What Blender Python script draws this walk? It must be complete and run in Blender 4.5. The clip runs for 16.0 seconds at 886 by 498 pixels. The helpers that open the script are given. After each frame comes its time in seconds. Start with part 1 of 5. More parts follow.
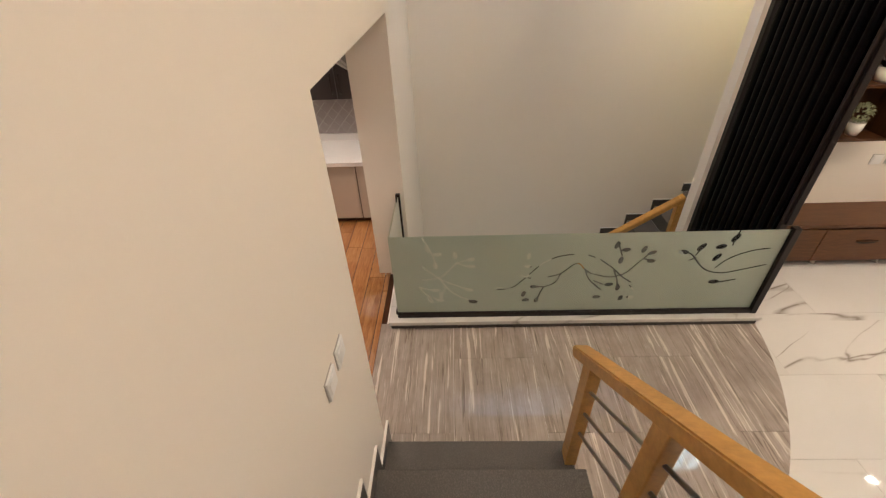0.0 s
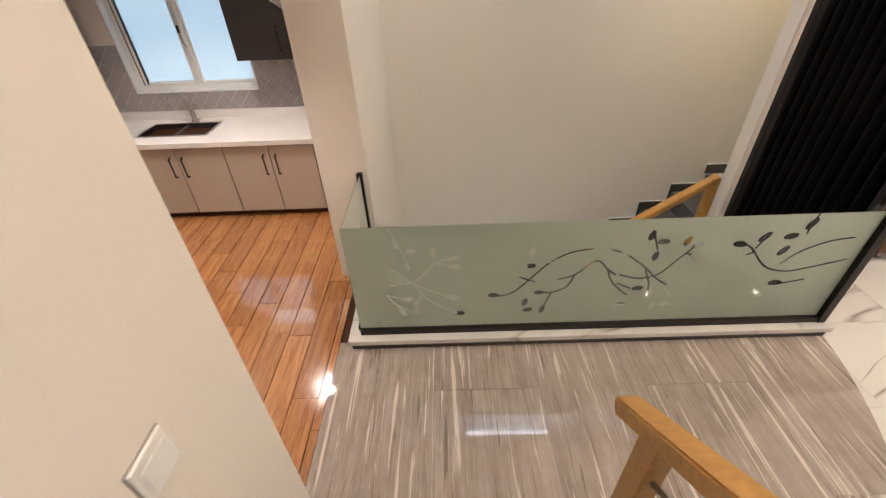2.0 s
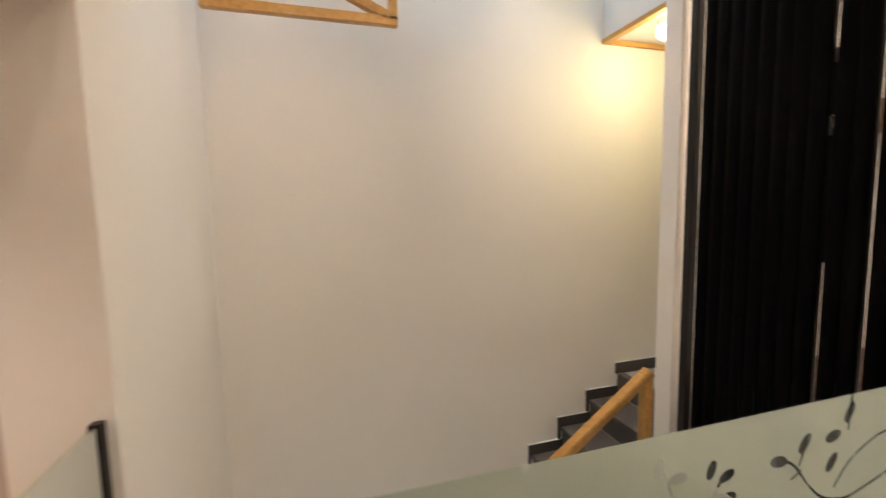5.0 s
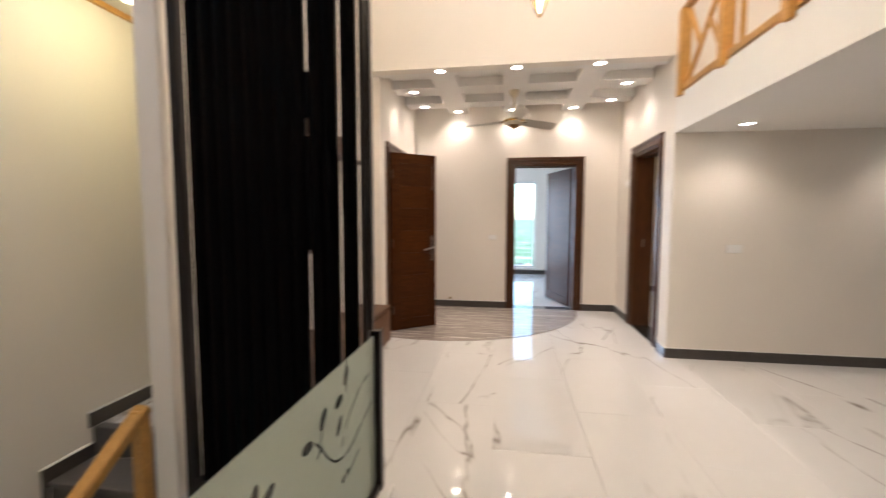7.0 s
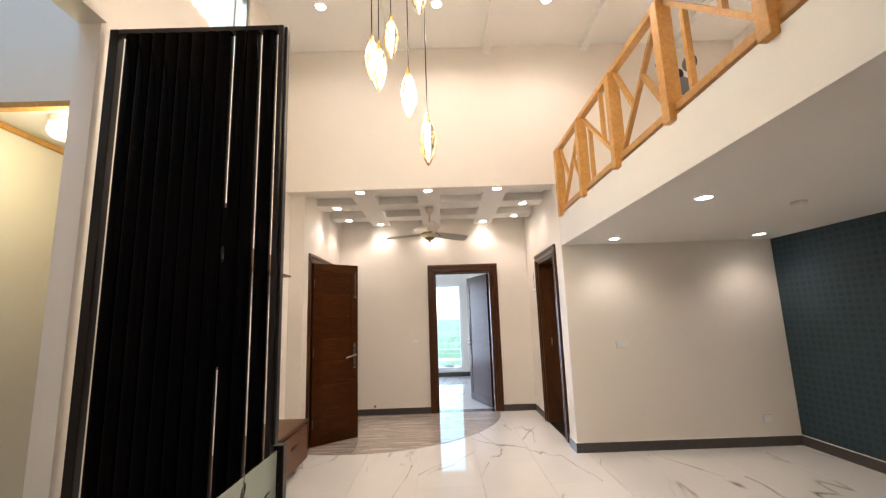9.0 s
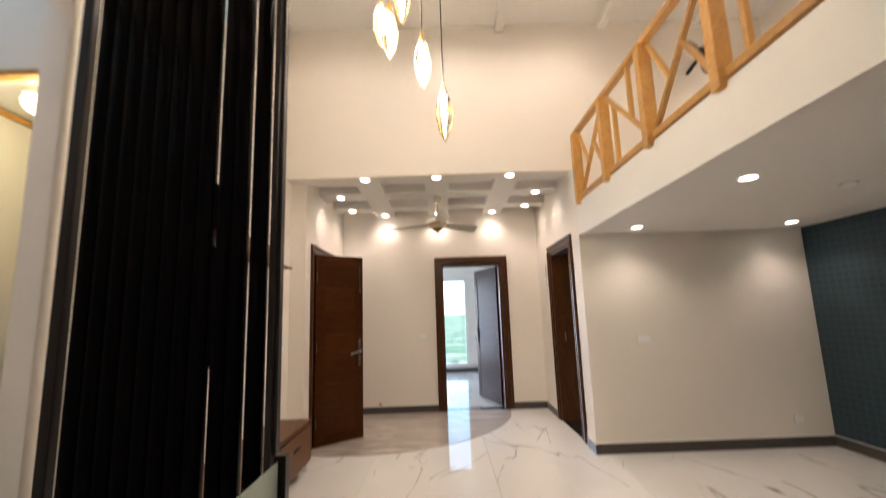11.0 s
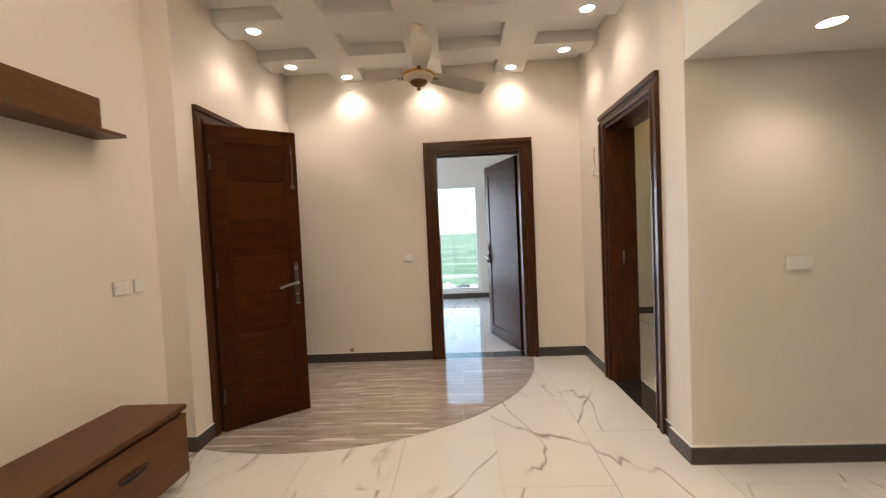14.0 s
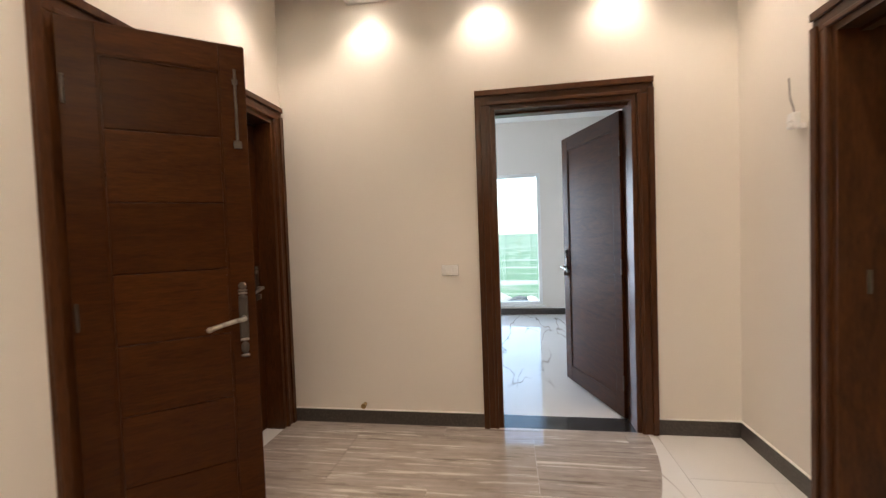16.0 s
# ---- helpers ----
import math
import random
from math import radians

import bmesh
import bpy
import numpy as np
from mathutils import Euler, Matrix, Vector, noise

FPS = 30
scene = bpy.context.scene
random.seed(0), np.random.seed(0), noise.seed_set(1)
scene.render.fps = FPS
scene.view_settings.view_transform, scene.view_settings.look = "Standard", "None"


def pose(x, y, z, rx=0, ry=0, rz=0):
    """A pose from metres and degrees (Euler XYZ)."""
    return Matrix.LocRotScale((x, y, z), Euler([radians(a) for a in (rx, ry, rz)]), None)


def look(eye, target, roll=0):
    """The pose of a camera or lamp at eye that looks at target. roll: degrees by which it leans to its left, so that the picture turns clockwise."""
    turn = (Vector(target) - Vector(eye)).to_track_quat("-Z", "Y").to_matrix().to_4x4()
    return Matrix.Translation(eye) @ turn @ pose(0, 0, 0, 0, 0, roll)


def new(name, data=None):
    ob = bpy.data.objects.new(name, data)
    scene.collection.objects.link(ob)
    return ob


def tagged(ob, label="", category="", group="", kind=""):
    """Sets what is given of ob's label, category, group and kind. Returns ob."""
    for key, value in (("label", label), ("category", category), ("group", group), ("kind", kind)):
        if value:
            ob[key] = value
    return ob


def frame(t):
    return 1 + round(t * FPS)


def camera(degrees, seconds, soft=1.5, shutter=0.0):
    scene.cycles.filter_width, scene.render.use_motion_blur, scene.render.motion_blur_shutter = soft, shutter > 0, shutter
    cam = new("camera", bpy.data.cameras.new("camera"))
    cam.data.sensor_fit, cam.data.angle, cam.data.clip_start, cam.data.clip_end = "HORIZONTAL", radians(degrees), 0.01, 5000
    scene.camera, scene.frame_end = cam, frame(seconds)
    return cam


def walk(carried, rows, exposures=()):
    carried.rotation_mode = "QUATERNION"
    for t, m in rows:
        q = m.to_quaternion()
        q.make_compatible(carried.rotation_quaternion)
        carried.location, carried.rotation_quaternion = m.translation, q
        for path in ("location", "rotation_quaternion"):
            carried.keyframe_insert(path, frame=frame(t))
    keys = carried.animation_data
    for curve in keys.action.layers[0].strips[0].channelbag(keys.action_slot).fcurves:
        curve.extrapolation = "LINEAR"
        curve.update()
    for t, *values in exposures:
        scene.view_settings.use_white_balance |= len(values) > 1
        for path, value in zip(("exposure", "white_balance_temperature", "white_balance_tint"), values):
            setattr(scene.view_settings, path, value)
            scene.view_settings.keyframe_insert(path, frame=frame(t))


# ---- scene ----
cam = camera(93.4, 16.0, soft=1.25, shutter=0.5)
PATH = [
    (0, (-0.048, 0.057, 2.402), (-0.113, 1.674, 1.226), -2.5),
    (0.5, (-0.041, 0.205, 2.296), (-0.102, 1.831, 1.134), -2.5),
    (1, (0.021, 0.356, 2.214), (-0.042, 1.983, 1.052), -2.2),
    (1.5, (0.013, 0.529, 2.03), (-0.032, 2.138, 0.844), -2.8),
    (2, (0.022, 0.667, 1.941), (-0.005, 2.275, 0.752), -2.4),
    (2.5, (0.071, 0.786, 1.858), (0.026, 2.543, 0.902), -1.9),
    (3, (0.058, 0.929, 1.73), (0.146, 2.845, 1.161), -1.6),
    (3.2, (0.049, 0.966, 1.704), (0.133, 2.909, 1.237), -1.6),
    (5.3, (0.244, 1.579, 1.373), (1.041, 3.406, 1.208), -1.1),
    (5.5, (0.303, 1.617, 1.331), (1.273, 3.36, 1.179), -1.1),
    (6, (0.413, 1.656, 1.382), (1.825, 3.064, 1.225), -1.3),
    (6.2, (0.432, 1.747, 1.379), (2.041, 2.925, 1.22), -0.3),
    (6.5, (0.38, 1.77, 1.389), (2.176, 2.637, 1.242), -0.4),
    (7, (0.359, 1.783, 1.354), (2.331, 2.084, 1.202), 0.1),
    (7.5, (0.316, 1.732, 1.381), (2.31, 1.631, 1.261), -0.3),
    (8, (0.202, 1.667, 1.362), (2.195, 1.531, 1.253), -0.9),
    (8.5, (0.1, 1.621, 1.388), (2.094, 1.558, 1.519), -1.5),
    (8.7, (0.08, 1.586, 1.402), (2.062, 1.562, 1.671), -1.9),
    (10.8, (0.24, 1.669, 1.398), (2.196, 1.668, 1.815), -1.9),
    (11, (0.343, 1.684, 1.389), (2.32, 1.674, 1.693), -2.0),
    (11.5, (0.6, 1.712, 1.364), (2.599, 1.65, 1.376), -2.6),
    (12, (0.934, 1.61, 1.314), (2.933, 1.562, 1.261), -2.6),
    (12.5, (1.24, 1.577, 1.301), (3.238, 1.534, 1.22), -2.8),
    (13, (1.621, 1.574, 1.321), (3.619, 1.529, 1.23), -2.3),
    (13.5, (1.988, 1.483, 1.299), (3.986, 1.501, 1.219), -2.8),
    (14, (2.343, 1.439, 1.306), (4.339, 1.531, 1.227), -2.6),
    (14.5, (2.739, 1.498, 1.318), (4.735, 1.597, 1.241), -2.1),
    (15, (3.096, 1.532, 1.294), (5.085, 1.729, 1.219), -2.2),
    (15.5, (3.462, 1.537, 1.305), (5.44, 1.828, 1.238), -2.2),
    (16, (3.845, 1.595, 1.299), (5.819, 1.909, 1.23), -2.0),
]
EXPOSURES = [(0, 2.80, 6300, 10), (1, 2.90, 6150, 10), (2, 3.10, 6000, 10), (3, 3.16, 6100, 10), (5.5, 3.04, 6200, 10), (6, 2.62, 6450, 10), (6.5, 2.68, 6050, 10), (7, 2.77, 5950, 10), (8, 2.82, 5950, 10), (10.8, 2.50, 6150, 10), (12, 2.82, 6150, 10), (13, 2.58, 6400, 10), (14, 2.38, 6550, 10), (15.5, 2.44, 6350, 10), (16, 2.52, 6400, 10)]
walk(cam, [(t, look(eye, target, roll)) for t, eye, target, roll in PATH], EXPOSURES)

# ---- light of the place ----
world = bpy.data.worlds.new("sky")
scene.world = world
world.use_nodes = True
wn = world.node_tree
sky = wn.nodes.new("ShaderNodeTexSky")
sky.sky_type, sky.sun_disc = 'NISHITA', False
sky.sun_elevation, sky.sun_rotation = radians(50), radians(0)
wn.links.new(sky.outputs[0], wn.nodes["Background"].inputs[0])
wn.nodes["Background"].inputs[1].default_value = 0.15
sun = new("sun", bpy.data.lights.new("sun", "SUN"))
sun.data.energy, sun.data.angle, sun.data.color = 2.2, radians(3), (1, .96, .9)
sun.rotation_euler = (radians(40), 0, radians(180))

WARM = (1.0, .805, .655)
P_LOBBY, P_REC, P_HIGH, P_KIT, P_SIDE, P_GLOBE, P_PEND, P_KWIN = 4.1, 3.5, 10.3, 9.5, 8, 1.6, 6.5, .085
P_BED, P_SKY, P_UP, P_WELL_FILL = 16, 2.5, 6, 42


def spot(x, y, z, power, size=115, color=WARM, blend=.8, soft=.04):
    d = bpy.data.lights.new("downlight_beam", "SPOT")
    d.energy, d.spot_size, d.spot_blend, d.color, d.shadow_soft_size = power, radians(size), blend, color, soft
    ob = new("downlight_beam", d)
    ob.location = (x, y, z)
    return ob


def window_light(m, w, h, power, color=(.72, .86, 1)):
    d = bpy.data.lights.new("window_daylight", "AREA")
    d.shape, d.size, d.size_y, d.energy, d.color = 'RECTANGLE', w, h, power, color
    ob = new("window_daylight", d)
    ob.matrix_world = m
    return ob


# ---- materials ----
def mat(name, color, rough=.5, metal=0.0, spec=.5):
    m = bpy.data.materials.new(name)
    m.use_nodes = True
    b = m.node_tree.nodes["Principled BSDF"]
    b.inputs["Base Color"].default_value = (*color, 1)
    b.inputs["Roughness"].default_value = rough
    b.inputs["Metallic"].default_value = metal
    b.inputs["Specular IOR Level"].default_value = spec
    return m


def nodes_of(m):
    t = m.node_tree
    return t, t.nodes, t.links, t.nodes["Principled BSDF"]


def coords(t, scale=(1, 1, 1), obj=False):
    c = t.nodes.new("ShaderNodeTexCoord")
    g = t.nodes.new("ShaderNodeNewGeometry")
    mp = t.nodes.new("ShaderNodeMapping")
    mp.inputs["Scale"].default_value = scale
    t.links.new(c.outputs["Object"] if obj else g.outputs["Position"], mp.inputs["Vector"])
    return mp.outputs["Vector"]


def noise_tex(t, vec, scale, detail=4, rough=.55, dist=0):
    n = t.nodes.new("ShaderNodeTexNoise")
    n.inputs["Scale"].default_value, n.inputs["Detail"].default_value = scale, detail
    n.inputs["Roughness"].default_value, n.inputs["Distortion"].default_value = rough, dist
    t.links.new(vec, n.inputs["Vector"])
    return n.outputs["Fac"]


def ramp(t, fac, stops):
    r = t.nodes.new("ShaderNodeValToRGB")
    e = r.color_ramp.elements
    while len(e) < len(stops):
        e.new(.5)
    for el, (p, c) in zip(e, stops):
        el.position, el.color = p, (*c, 1)
    t.links.new(fac, r.inputs[0])
    return r.outputs[0]


def mix(t, fac, a, b, mode='MIX'):
    n = t.nodes.new("ShaderNodeMix")
    n.data_type, n.blend_type = 'RGBA', mode
    for s, v in ((n.inputs[0], fac), (n.inputs[6], a), (n.inputs[7], b)):
        if isinstance(v, (int, float)):
            s.default_value = v
        elif isinstance(v, tuple):
            s.default_value = (*v, 1)
        else:
            t.links.new(v, s)
    return n.outputs[2]


def bump(t, b, h, strength=.1, dist=.01):
    n = t.nodes.new("ShaderNodeBump")
    n.inputs["Strength"].default_value, n.inputs["Distance"].default_value = strength, dist
    t.links.new(h, n.inputs["Height"])
    t.links.new(n.outputs[0], b.inputs["Normal"])


def paint(name, color, rough=.6):
    m = mat(name, color, rough, spec=.3)
    t, n, l, b = nodes_of(m)
    v = coords(t)
    lo = noise_tex(t, v, .8, 3)
    c = tuple(x * .93 for x in color)
    l.new(mix(t, lo, color, c), b.inputs["Base Color"])
    bump(t, b, noise_tex(t, v, 160, 3), .06, .003)
    return m


def wood(name, dark, light, scale=(1, 12, 12), rough=.4, spec=.4, knots=0.0):
    m = mat(name, dark, rough, spec=spec)
    t, n, l, b = nodes_of(m)
    v = coords(t, scale)
    oi = t.nodes.new("ShaderNodeObjectInfo")
    off = t.nodes.new("ShaderNodeVectorMath")
    off.operation = 'ADD'
    sc = t.nodes.new("ShaderNodeVectorMath")
    sc.operation = 'SCALE'
    sc.inputs[0].default_value = (13, 7, 5)
    l.new(oi.outputs["Random"], sc.inputs["Scale"])
    l.new(v, off.inputs[0])
    l.new(sc.outputs[0], off.inputs[1])
    g = noise_tex(t, off.outputs[0], 2.2, 6, .6, 1.2)
    f = noise_tex(t, off.outputs[0], 14, 4, .7)
    c = ramp(t, g, [(.3, dark), (.7, light)])
    c = mix(t, .35, c, ramp(t, f, [(.35, tuple(x * .6 for x in dark)), (.65, light)]))
    hs = t.nodes.new("ShaderNodeHueSaturation")
    mr = t.nodes.new("ShaderNodeMapRange")
    mr.inputs[3].default_value, mr.inputs[4].default_value = .82, 1.15
    l.new(oi.outputs["Random"], mr.inputs[0])
    l.new(mr.outputs[0], hs.inputs["Value"])
    l.new(c, hs.inputs["Color"])
    l.new(hs.outputs[0], b.inputs["Base Color"])
    bump(t, b, f, .12, .002)
    return m


def emit(name, color, strength):
    m = mat(name, color, .5)
    b = m.node_tree.nodes["Principled BSDF"]
    b.inputs["Emission Color"].default_value = (*color, 1)
    b.inputs["Emission Strength"].default_value = strength
    return m


M_WALL = paint("cream_wall_paint", (.835, .778, .705))
M_CEIL = paint("white_ceiling_paint", (.82, .80, .765))
M_TRIMW = paint("white_trim_paint", (.80, .78, .73), .5)
M_DOOR = wood("dark_door_wood", (.029, .0082, .0018), (.076, .0230, .0050), (1.6, 1.6, 11), .33, .10)
M_FRAME = wood("dark_frame_wood", (.040, .0135, .0045), (.105, .038, .0125), (8, 8, 1.5), .30, .25)
M_TV = wood("walnut_laminate", (.092, .036, .013), (.158, .067, .025), (1.2, 10, 10), .40, .3)
M_PINE = wood("honey_pine", (.50, .26, .066), (.66, .36, .105), (3, 3, 3), .35)
M_SKIRT = mat("dark_skirting_tile", (.050, .043, .038), .3)
M_STEP = mat("dark_grey_granite", (.075, .068, .062), .33)
M_BLACK = mat("black_gloss_panel", (.0010, .0007, .0009), .15, spec=.045)
M_PBLACK = mat("dark_bronze_metal", (.014, .010, .009), .3, .2, .35)
M_STEEL = mat("brushed_steel", (.45, .43, .40), .3, 1)
M_HANDLE = mat("worn_steel", (.26, .23, .20), .32, 1)
M_AGED = mat("aged_dark_steel", (.13, .115, .10), .38, 1)
M_WHITEP = mat("white_plastic", (.84, .83, .81), .35)
M_PLATE_SHADOW = mat("grey_plate_shadow", (.42, .39, .35), .6)
M_BULB = emit("warm_bulb", (1, .86, .66), 5)
M_GLOBE = emit("globe_shade_glow", (1, .84, .55), 1.2)
M_LED = emit("downlight_glow", (1, .92, .80), 4)


def stone_speckle(m, a, b_, scale):
    t, n, l, b = nodes_of(m)
    v = coords(t)
    c = mix(t, noise_tex(t, v, 2.5, 4), a, b_)
    c = mix(t, ramp(t, noise_tex(t, v, scale, 2), [(.45, (0, 0, 0)), (.7, (1, 1, 1))]), c, tuple(min(1, x * 1.5) for x in b_))
    l.new(c, b.inputs["Base Color"])


stone_speckle(M_STEP, (.060, .054, .049), (.095, .086, .078), 220)
stone_speckle(M_SKIRT, (.040, .034, .030), (.065, .056, .049), 120)


def marble():
    m = mat("white_marble_tile", (.8, .78, .74), .035, spec=.6)
    t, n, l, b = nodes_of(m)
    g = t.nodes.new("ShaderNodeNewGeometry")
    oi = t.nodes.new("ShaderNodeObjectInfo")
    rot = t.nodes.new("ShaderNodeVectorRotate")
    rot.rotation_type = 'Z_AXIS'
    mr = t.nodes.new("ShaderNodeMapRange")
    mr.inputs[3].default_value, mr.inputs[4].default_value = -.5, .5
    l.new(oi.outputs["Random"], mr.inputs[0])
    l.new(mr.outputs[0], rot.inputs["Angle"])
    l.new(g.outputs["Position"], rot.inputs["Vector"])
    sc = t.nodes.new("ShaderNodeVectorMath")
    sc.operation = 'SCALE'
    sc.inputs[0].default_value = (41, 29, 17)
    l.new(oi.outputs["Random"], sc.inputs["Scale"])
    off = t.nodes.new("ShaderNodeVectorMath")
    off.operation = 'ADD'
    l.new(rot.outputs[0], off.inputs[0])
    l.new(sc.outputs[0], off.inputs[1])
    veins = None
    for turn, stretch, scale, w, k in ((35, (.29, 1.3, 1), .82, .0056, .95), (-48, (.31, 1.25, 1), .95, .0044, .85)):
        mp = t.nodes.new("ShaderNodeMapping")
        mp.inputs["Rotation"].default_value = (0, 0, radians(turn))
        mp.inputs["Scale"].default_value = stretch
        l.new(off.outputs[0], mp.inputs["Vector"])
        f = noise_tex(t, mp.outputs[0], scale, 4, .44, .12)
        d = t.nodes.new("ShaderNodeMath")
        d.operation = 'SUBTRACT'
        d.inputs[1].default_value = .5
        l.new(f, d.inputs[0])
        a = t.nodes.new("ShaderNodeMath")
        a.operation = 'ABSOLUTE'
        l.new(d.outputs[0], a.inputs[0])
        line = ramp(t, a.outputs[0], [(0, (k, k, k)), (w * .45, (k * .7, k * .7, k * .7)), (w, (0, 0, 0))])
        gate = ramp(t, noise_tex(t, mp.outputs[0], 1.3, 2), [(.43, (0, 0, 0)), (.52, (1, 1, 1))])
        line = mix(t, 1.0, line, ramp(t, noise_tex(t, off.outputs[0], 6, 3), [(.36, (.30, .30, .30)), (.54, (1, 1, 1))]), 'MULTIPLY')
        line = mix(t, 1.0, line, gate, 'MULTIPLY')
        veins = line if veins is None else mix(t, 1.0, veins, line, 'LIGHTEN')
    cloud = mix(t, noise_tex(t, off.outputs[0], 1.6, 4), (.72, .70, .67), (.63, .61, .58))
    l.new(mix(t, veins, cloud, (.21, .168, .135)), b.inputs["Base Color"])
    return m


def streak_tile():
    m = mat("grey_travertine_tile", (.33, .29, .25), .045, spec=.8)
    t, n, l, b = nodes_of(m)
    v = coords(t, (1, 1, 1))
    oi = t.nodes.new("ShaderNodeObjectInfo")
    sc = t.nodes.new("ShaderNodeVectorMath")
    sc.operation = 'SCALE'
    sc.inputs[0].default_value = (17, 31, 3)
    l.new(oi.outputs["Random"], sc.inputs["Scale"])
    off = t.nodes.new("ShaderNodeVectorMath")
    off.operation = 'ADD'
    l.new(v, off.inputs[0])
    l.new(sc.outputs[0], off.inputs[1])

    def layer(s, scale, d=4, dist=.3):
        mp = t.nodes.new("ShaderNodeMapping")
        mp.inputs["Scale"].default_value = s
        l.new(off.outputs[0], mp.inputs["Vector"])
        return noise_tex(t, mp.outputs[0], scale, d, .6, dist)
    c = ramp(t, layer((9, .5, 1), 1.5), [(.34, (.265, .222, .19)), (.66, (.44, .378, .33))])
    c = mix(t, .40, c, ramp(t, layer((26, 1.8, 1), 1.6), [(.35, (.23, .19, .163)), (.6, (.43, .37, .33))]))
    c = mix(t, .25, c, ramp(t, noise_tex(t, off.outputs[0], 11, 5, .65), [(.35, (.24, .20, .175)), (.65, (.44, .38, .34))]))
    light = ramp(t, layer((24, .9, 1), 1.6, 4, .5), [(.585, (0, 0, 0)), (.64, (.9, .9, .9))])
    c = mix(t, light, c, (.68, .61, .54))
    fine = ramp(t, layer((60, 2.6, 1), 1.7, 3, .5), [(.58, (0, 0, 0)), (.66, (.42, .42, .42))])
    c = mix(t, fine, c, (.55, .49, .43))
    darkl = ramp(t, layer((30, 1.2, 1), 1.9, 4, .6), [(.60, (0, 0, 0)), (.67, (.85, .85, .85))])
    c = mix(t, darkl, c, (.16, .125, .10))
    thin = ramp(t, layer((75, 2.2, 1), 1.7, 3, .5), [(.60, (0, 0, 0)), (.67, (.45, .45, .45))])
    c = mix(t, thin, c, (.18, .145, .12))
    l.new(c, b.inputs["Base Color"])
    return m


M_MARBLE = marble()
M_GREY = streak_tile()
M_KWOOD = wood("orange_wood_plank", (.27, .095, .030), (.56, .27, .10), (14, 1.0, 8), .16)
kwb = M_KWOOD.node_tree.nodes["Principled BSDF"]
kwb.inputs["Coat Weight"].default_value, kwb.inputs["Coat IOR"].default_value, kwb.inputs["Coat Roughness"].default_value = 1, 2.0, .08


def glass(name, color=(1, 1, 1), rough=0.0):
    m = mat(name, color, rough)
    b = m.node_tree.nodes["Principled BSDF"]
    b.inputs["Transmission Weight"].default_value = 1
    b.inputs["IOR"].default_value = 1.45
    return m


M_CLEAR = bpy.data.materials.new("clear_glass")
M_CLEAR.use_nodes = True
ct = M_CLEAR.node_tree
ct.nodes.remove(ct.nodes["Principled BSDF"])
cg, cs, cm = ct.nodes.new("ShaderNodeBsdfGlossy"), ct.nodes.new("ShaderNodeBsdfTransparent"), ct.nodes.new("ShaderNodeMixShader")
cg.inputs["Roughness"].default_value = .02
cs.inputs[0].default_value = (.93, .97, .94, 1)
cm.inputs[0].default_value = .05
ct.links.new(cs.outputs[0], cm.inputs[1])
ct.links.new(cg.outputs[0], cm.inputs[2])
ct.links.new(cm.outputs[0], ct.nodes["Material Output"].inputs[0])


# ---- building blocks ----
def bx(bm, x0, y0, z0, x1, y1, z1, bevel=0.0):
    r = bmesh.ops.create_cube(bm, size=1)
    bmesh.ops.transform(bm, verts=r["verts"], matrix=Matrix.LocRotScale(
        ((x0 + x1) / 2, (y0 + y1) / 2, (z0 + z1) / 2), None, (abs(x1 - x0), abs(y1 - y0), abs(z1 - z0))))
    if bevel:
        es = list({e for v in r["verts"] for e in v.link_edges})
        bmesh.ops.bevel(bm, geom=es, offset=bevel, segments=2, affect='EDGES', profile=.5)


def cyl(bm, p, q, r, seg=16, r2=None):
    p, q = Vector(p), Vector(q)
    d = q - p
    m = Matrix.Translation((p + q) / 2) @ d.to_track_quat('Z', 'Y').to_matrix().to_4x4()
    bmesh.ops.create_cone(bm, cap_ends=True, segments=seg, radius1=r, radius2=r if r2 is None else r2, depth=d.length, matrix=m)


def lathe(bm, profile, seg=24, at=(0, 0, 0)):
    rings = []
    for r, z in profile:
        rings.append([bm.verts.new((at[0] + r * math.cos(2 * math.pi * i / seg), at[1] + r * math.sin(2 * math.pi * i / seg), at[2] + z)) for i in range(seg)])
    for a, b in zip(rings, rings[1:]):
        for i in range(seg):
            bm.faces.new((a[i], a[(i + 1) % seg], b[(i + 1) % seg], b[i]))
    for ring, flip in ((rings[0], True), (rings[-1], False)):
        bm.faces.new(ring[::-1] if flip else ring)


def beam(bm, p, q, w, h, up=(0, 0, 1)):
    """A straight bar of section w by h from p to q."""
    p, q = Vector(p), Vector(q)
    d = (q - p).normalized()
    s = d.cross(Vector(up)).normalized()
    u = s.cross(d)
    c = [[bm.verts.new(o + s * a * w / 2 + u * b * h / 2) for a, b in ((-1, -1), (1, -1), (1, 1), (-1, 1))] for o in (p, q)]
    for i in range(4):
        bm.faces.new((c[0][i], c[0][(i + 1) % 4], c[1][(i + 1) % 4], c[1][i]))
    bm.faces.new(c[0][::-1])
    bm.faces.new(c[1])


def tube(bm, pts, r, seg=8):
    for a, b in zip(pts, pts[1:]):
        cyl(bm, a, b, r, seg)


def part(name, bm, material, parent=None, label="", smooth=False):
    bmesh.ops.recalc_face_normals(bm, faces=bm.faces)
    me = bpy.data.meshes.new(name)
    bm.to_mesh(me)
    bm.free()
    if smooth:
        for p in me.polygons:
            p.use_smooth = True
    me.materials.append(material)
    ob = new(name, me)
    if parent is not None:
        ob.parent = parent
    if label:
        tagged(ob, label)
    return ob


def boxpart(name, material, parent, *dims, bevel=0.0, label=""):
    bm = bmesh.new()
    bx(bm, *dims, bevel)
    return part(name, bm, material, parent, label)


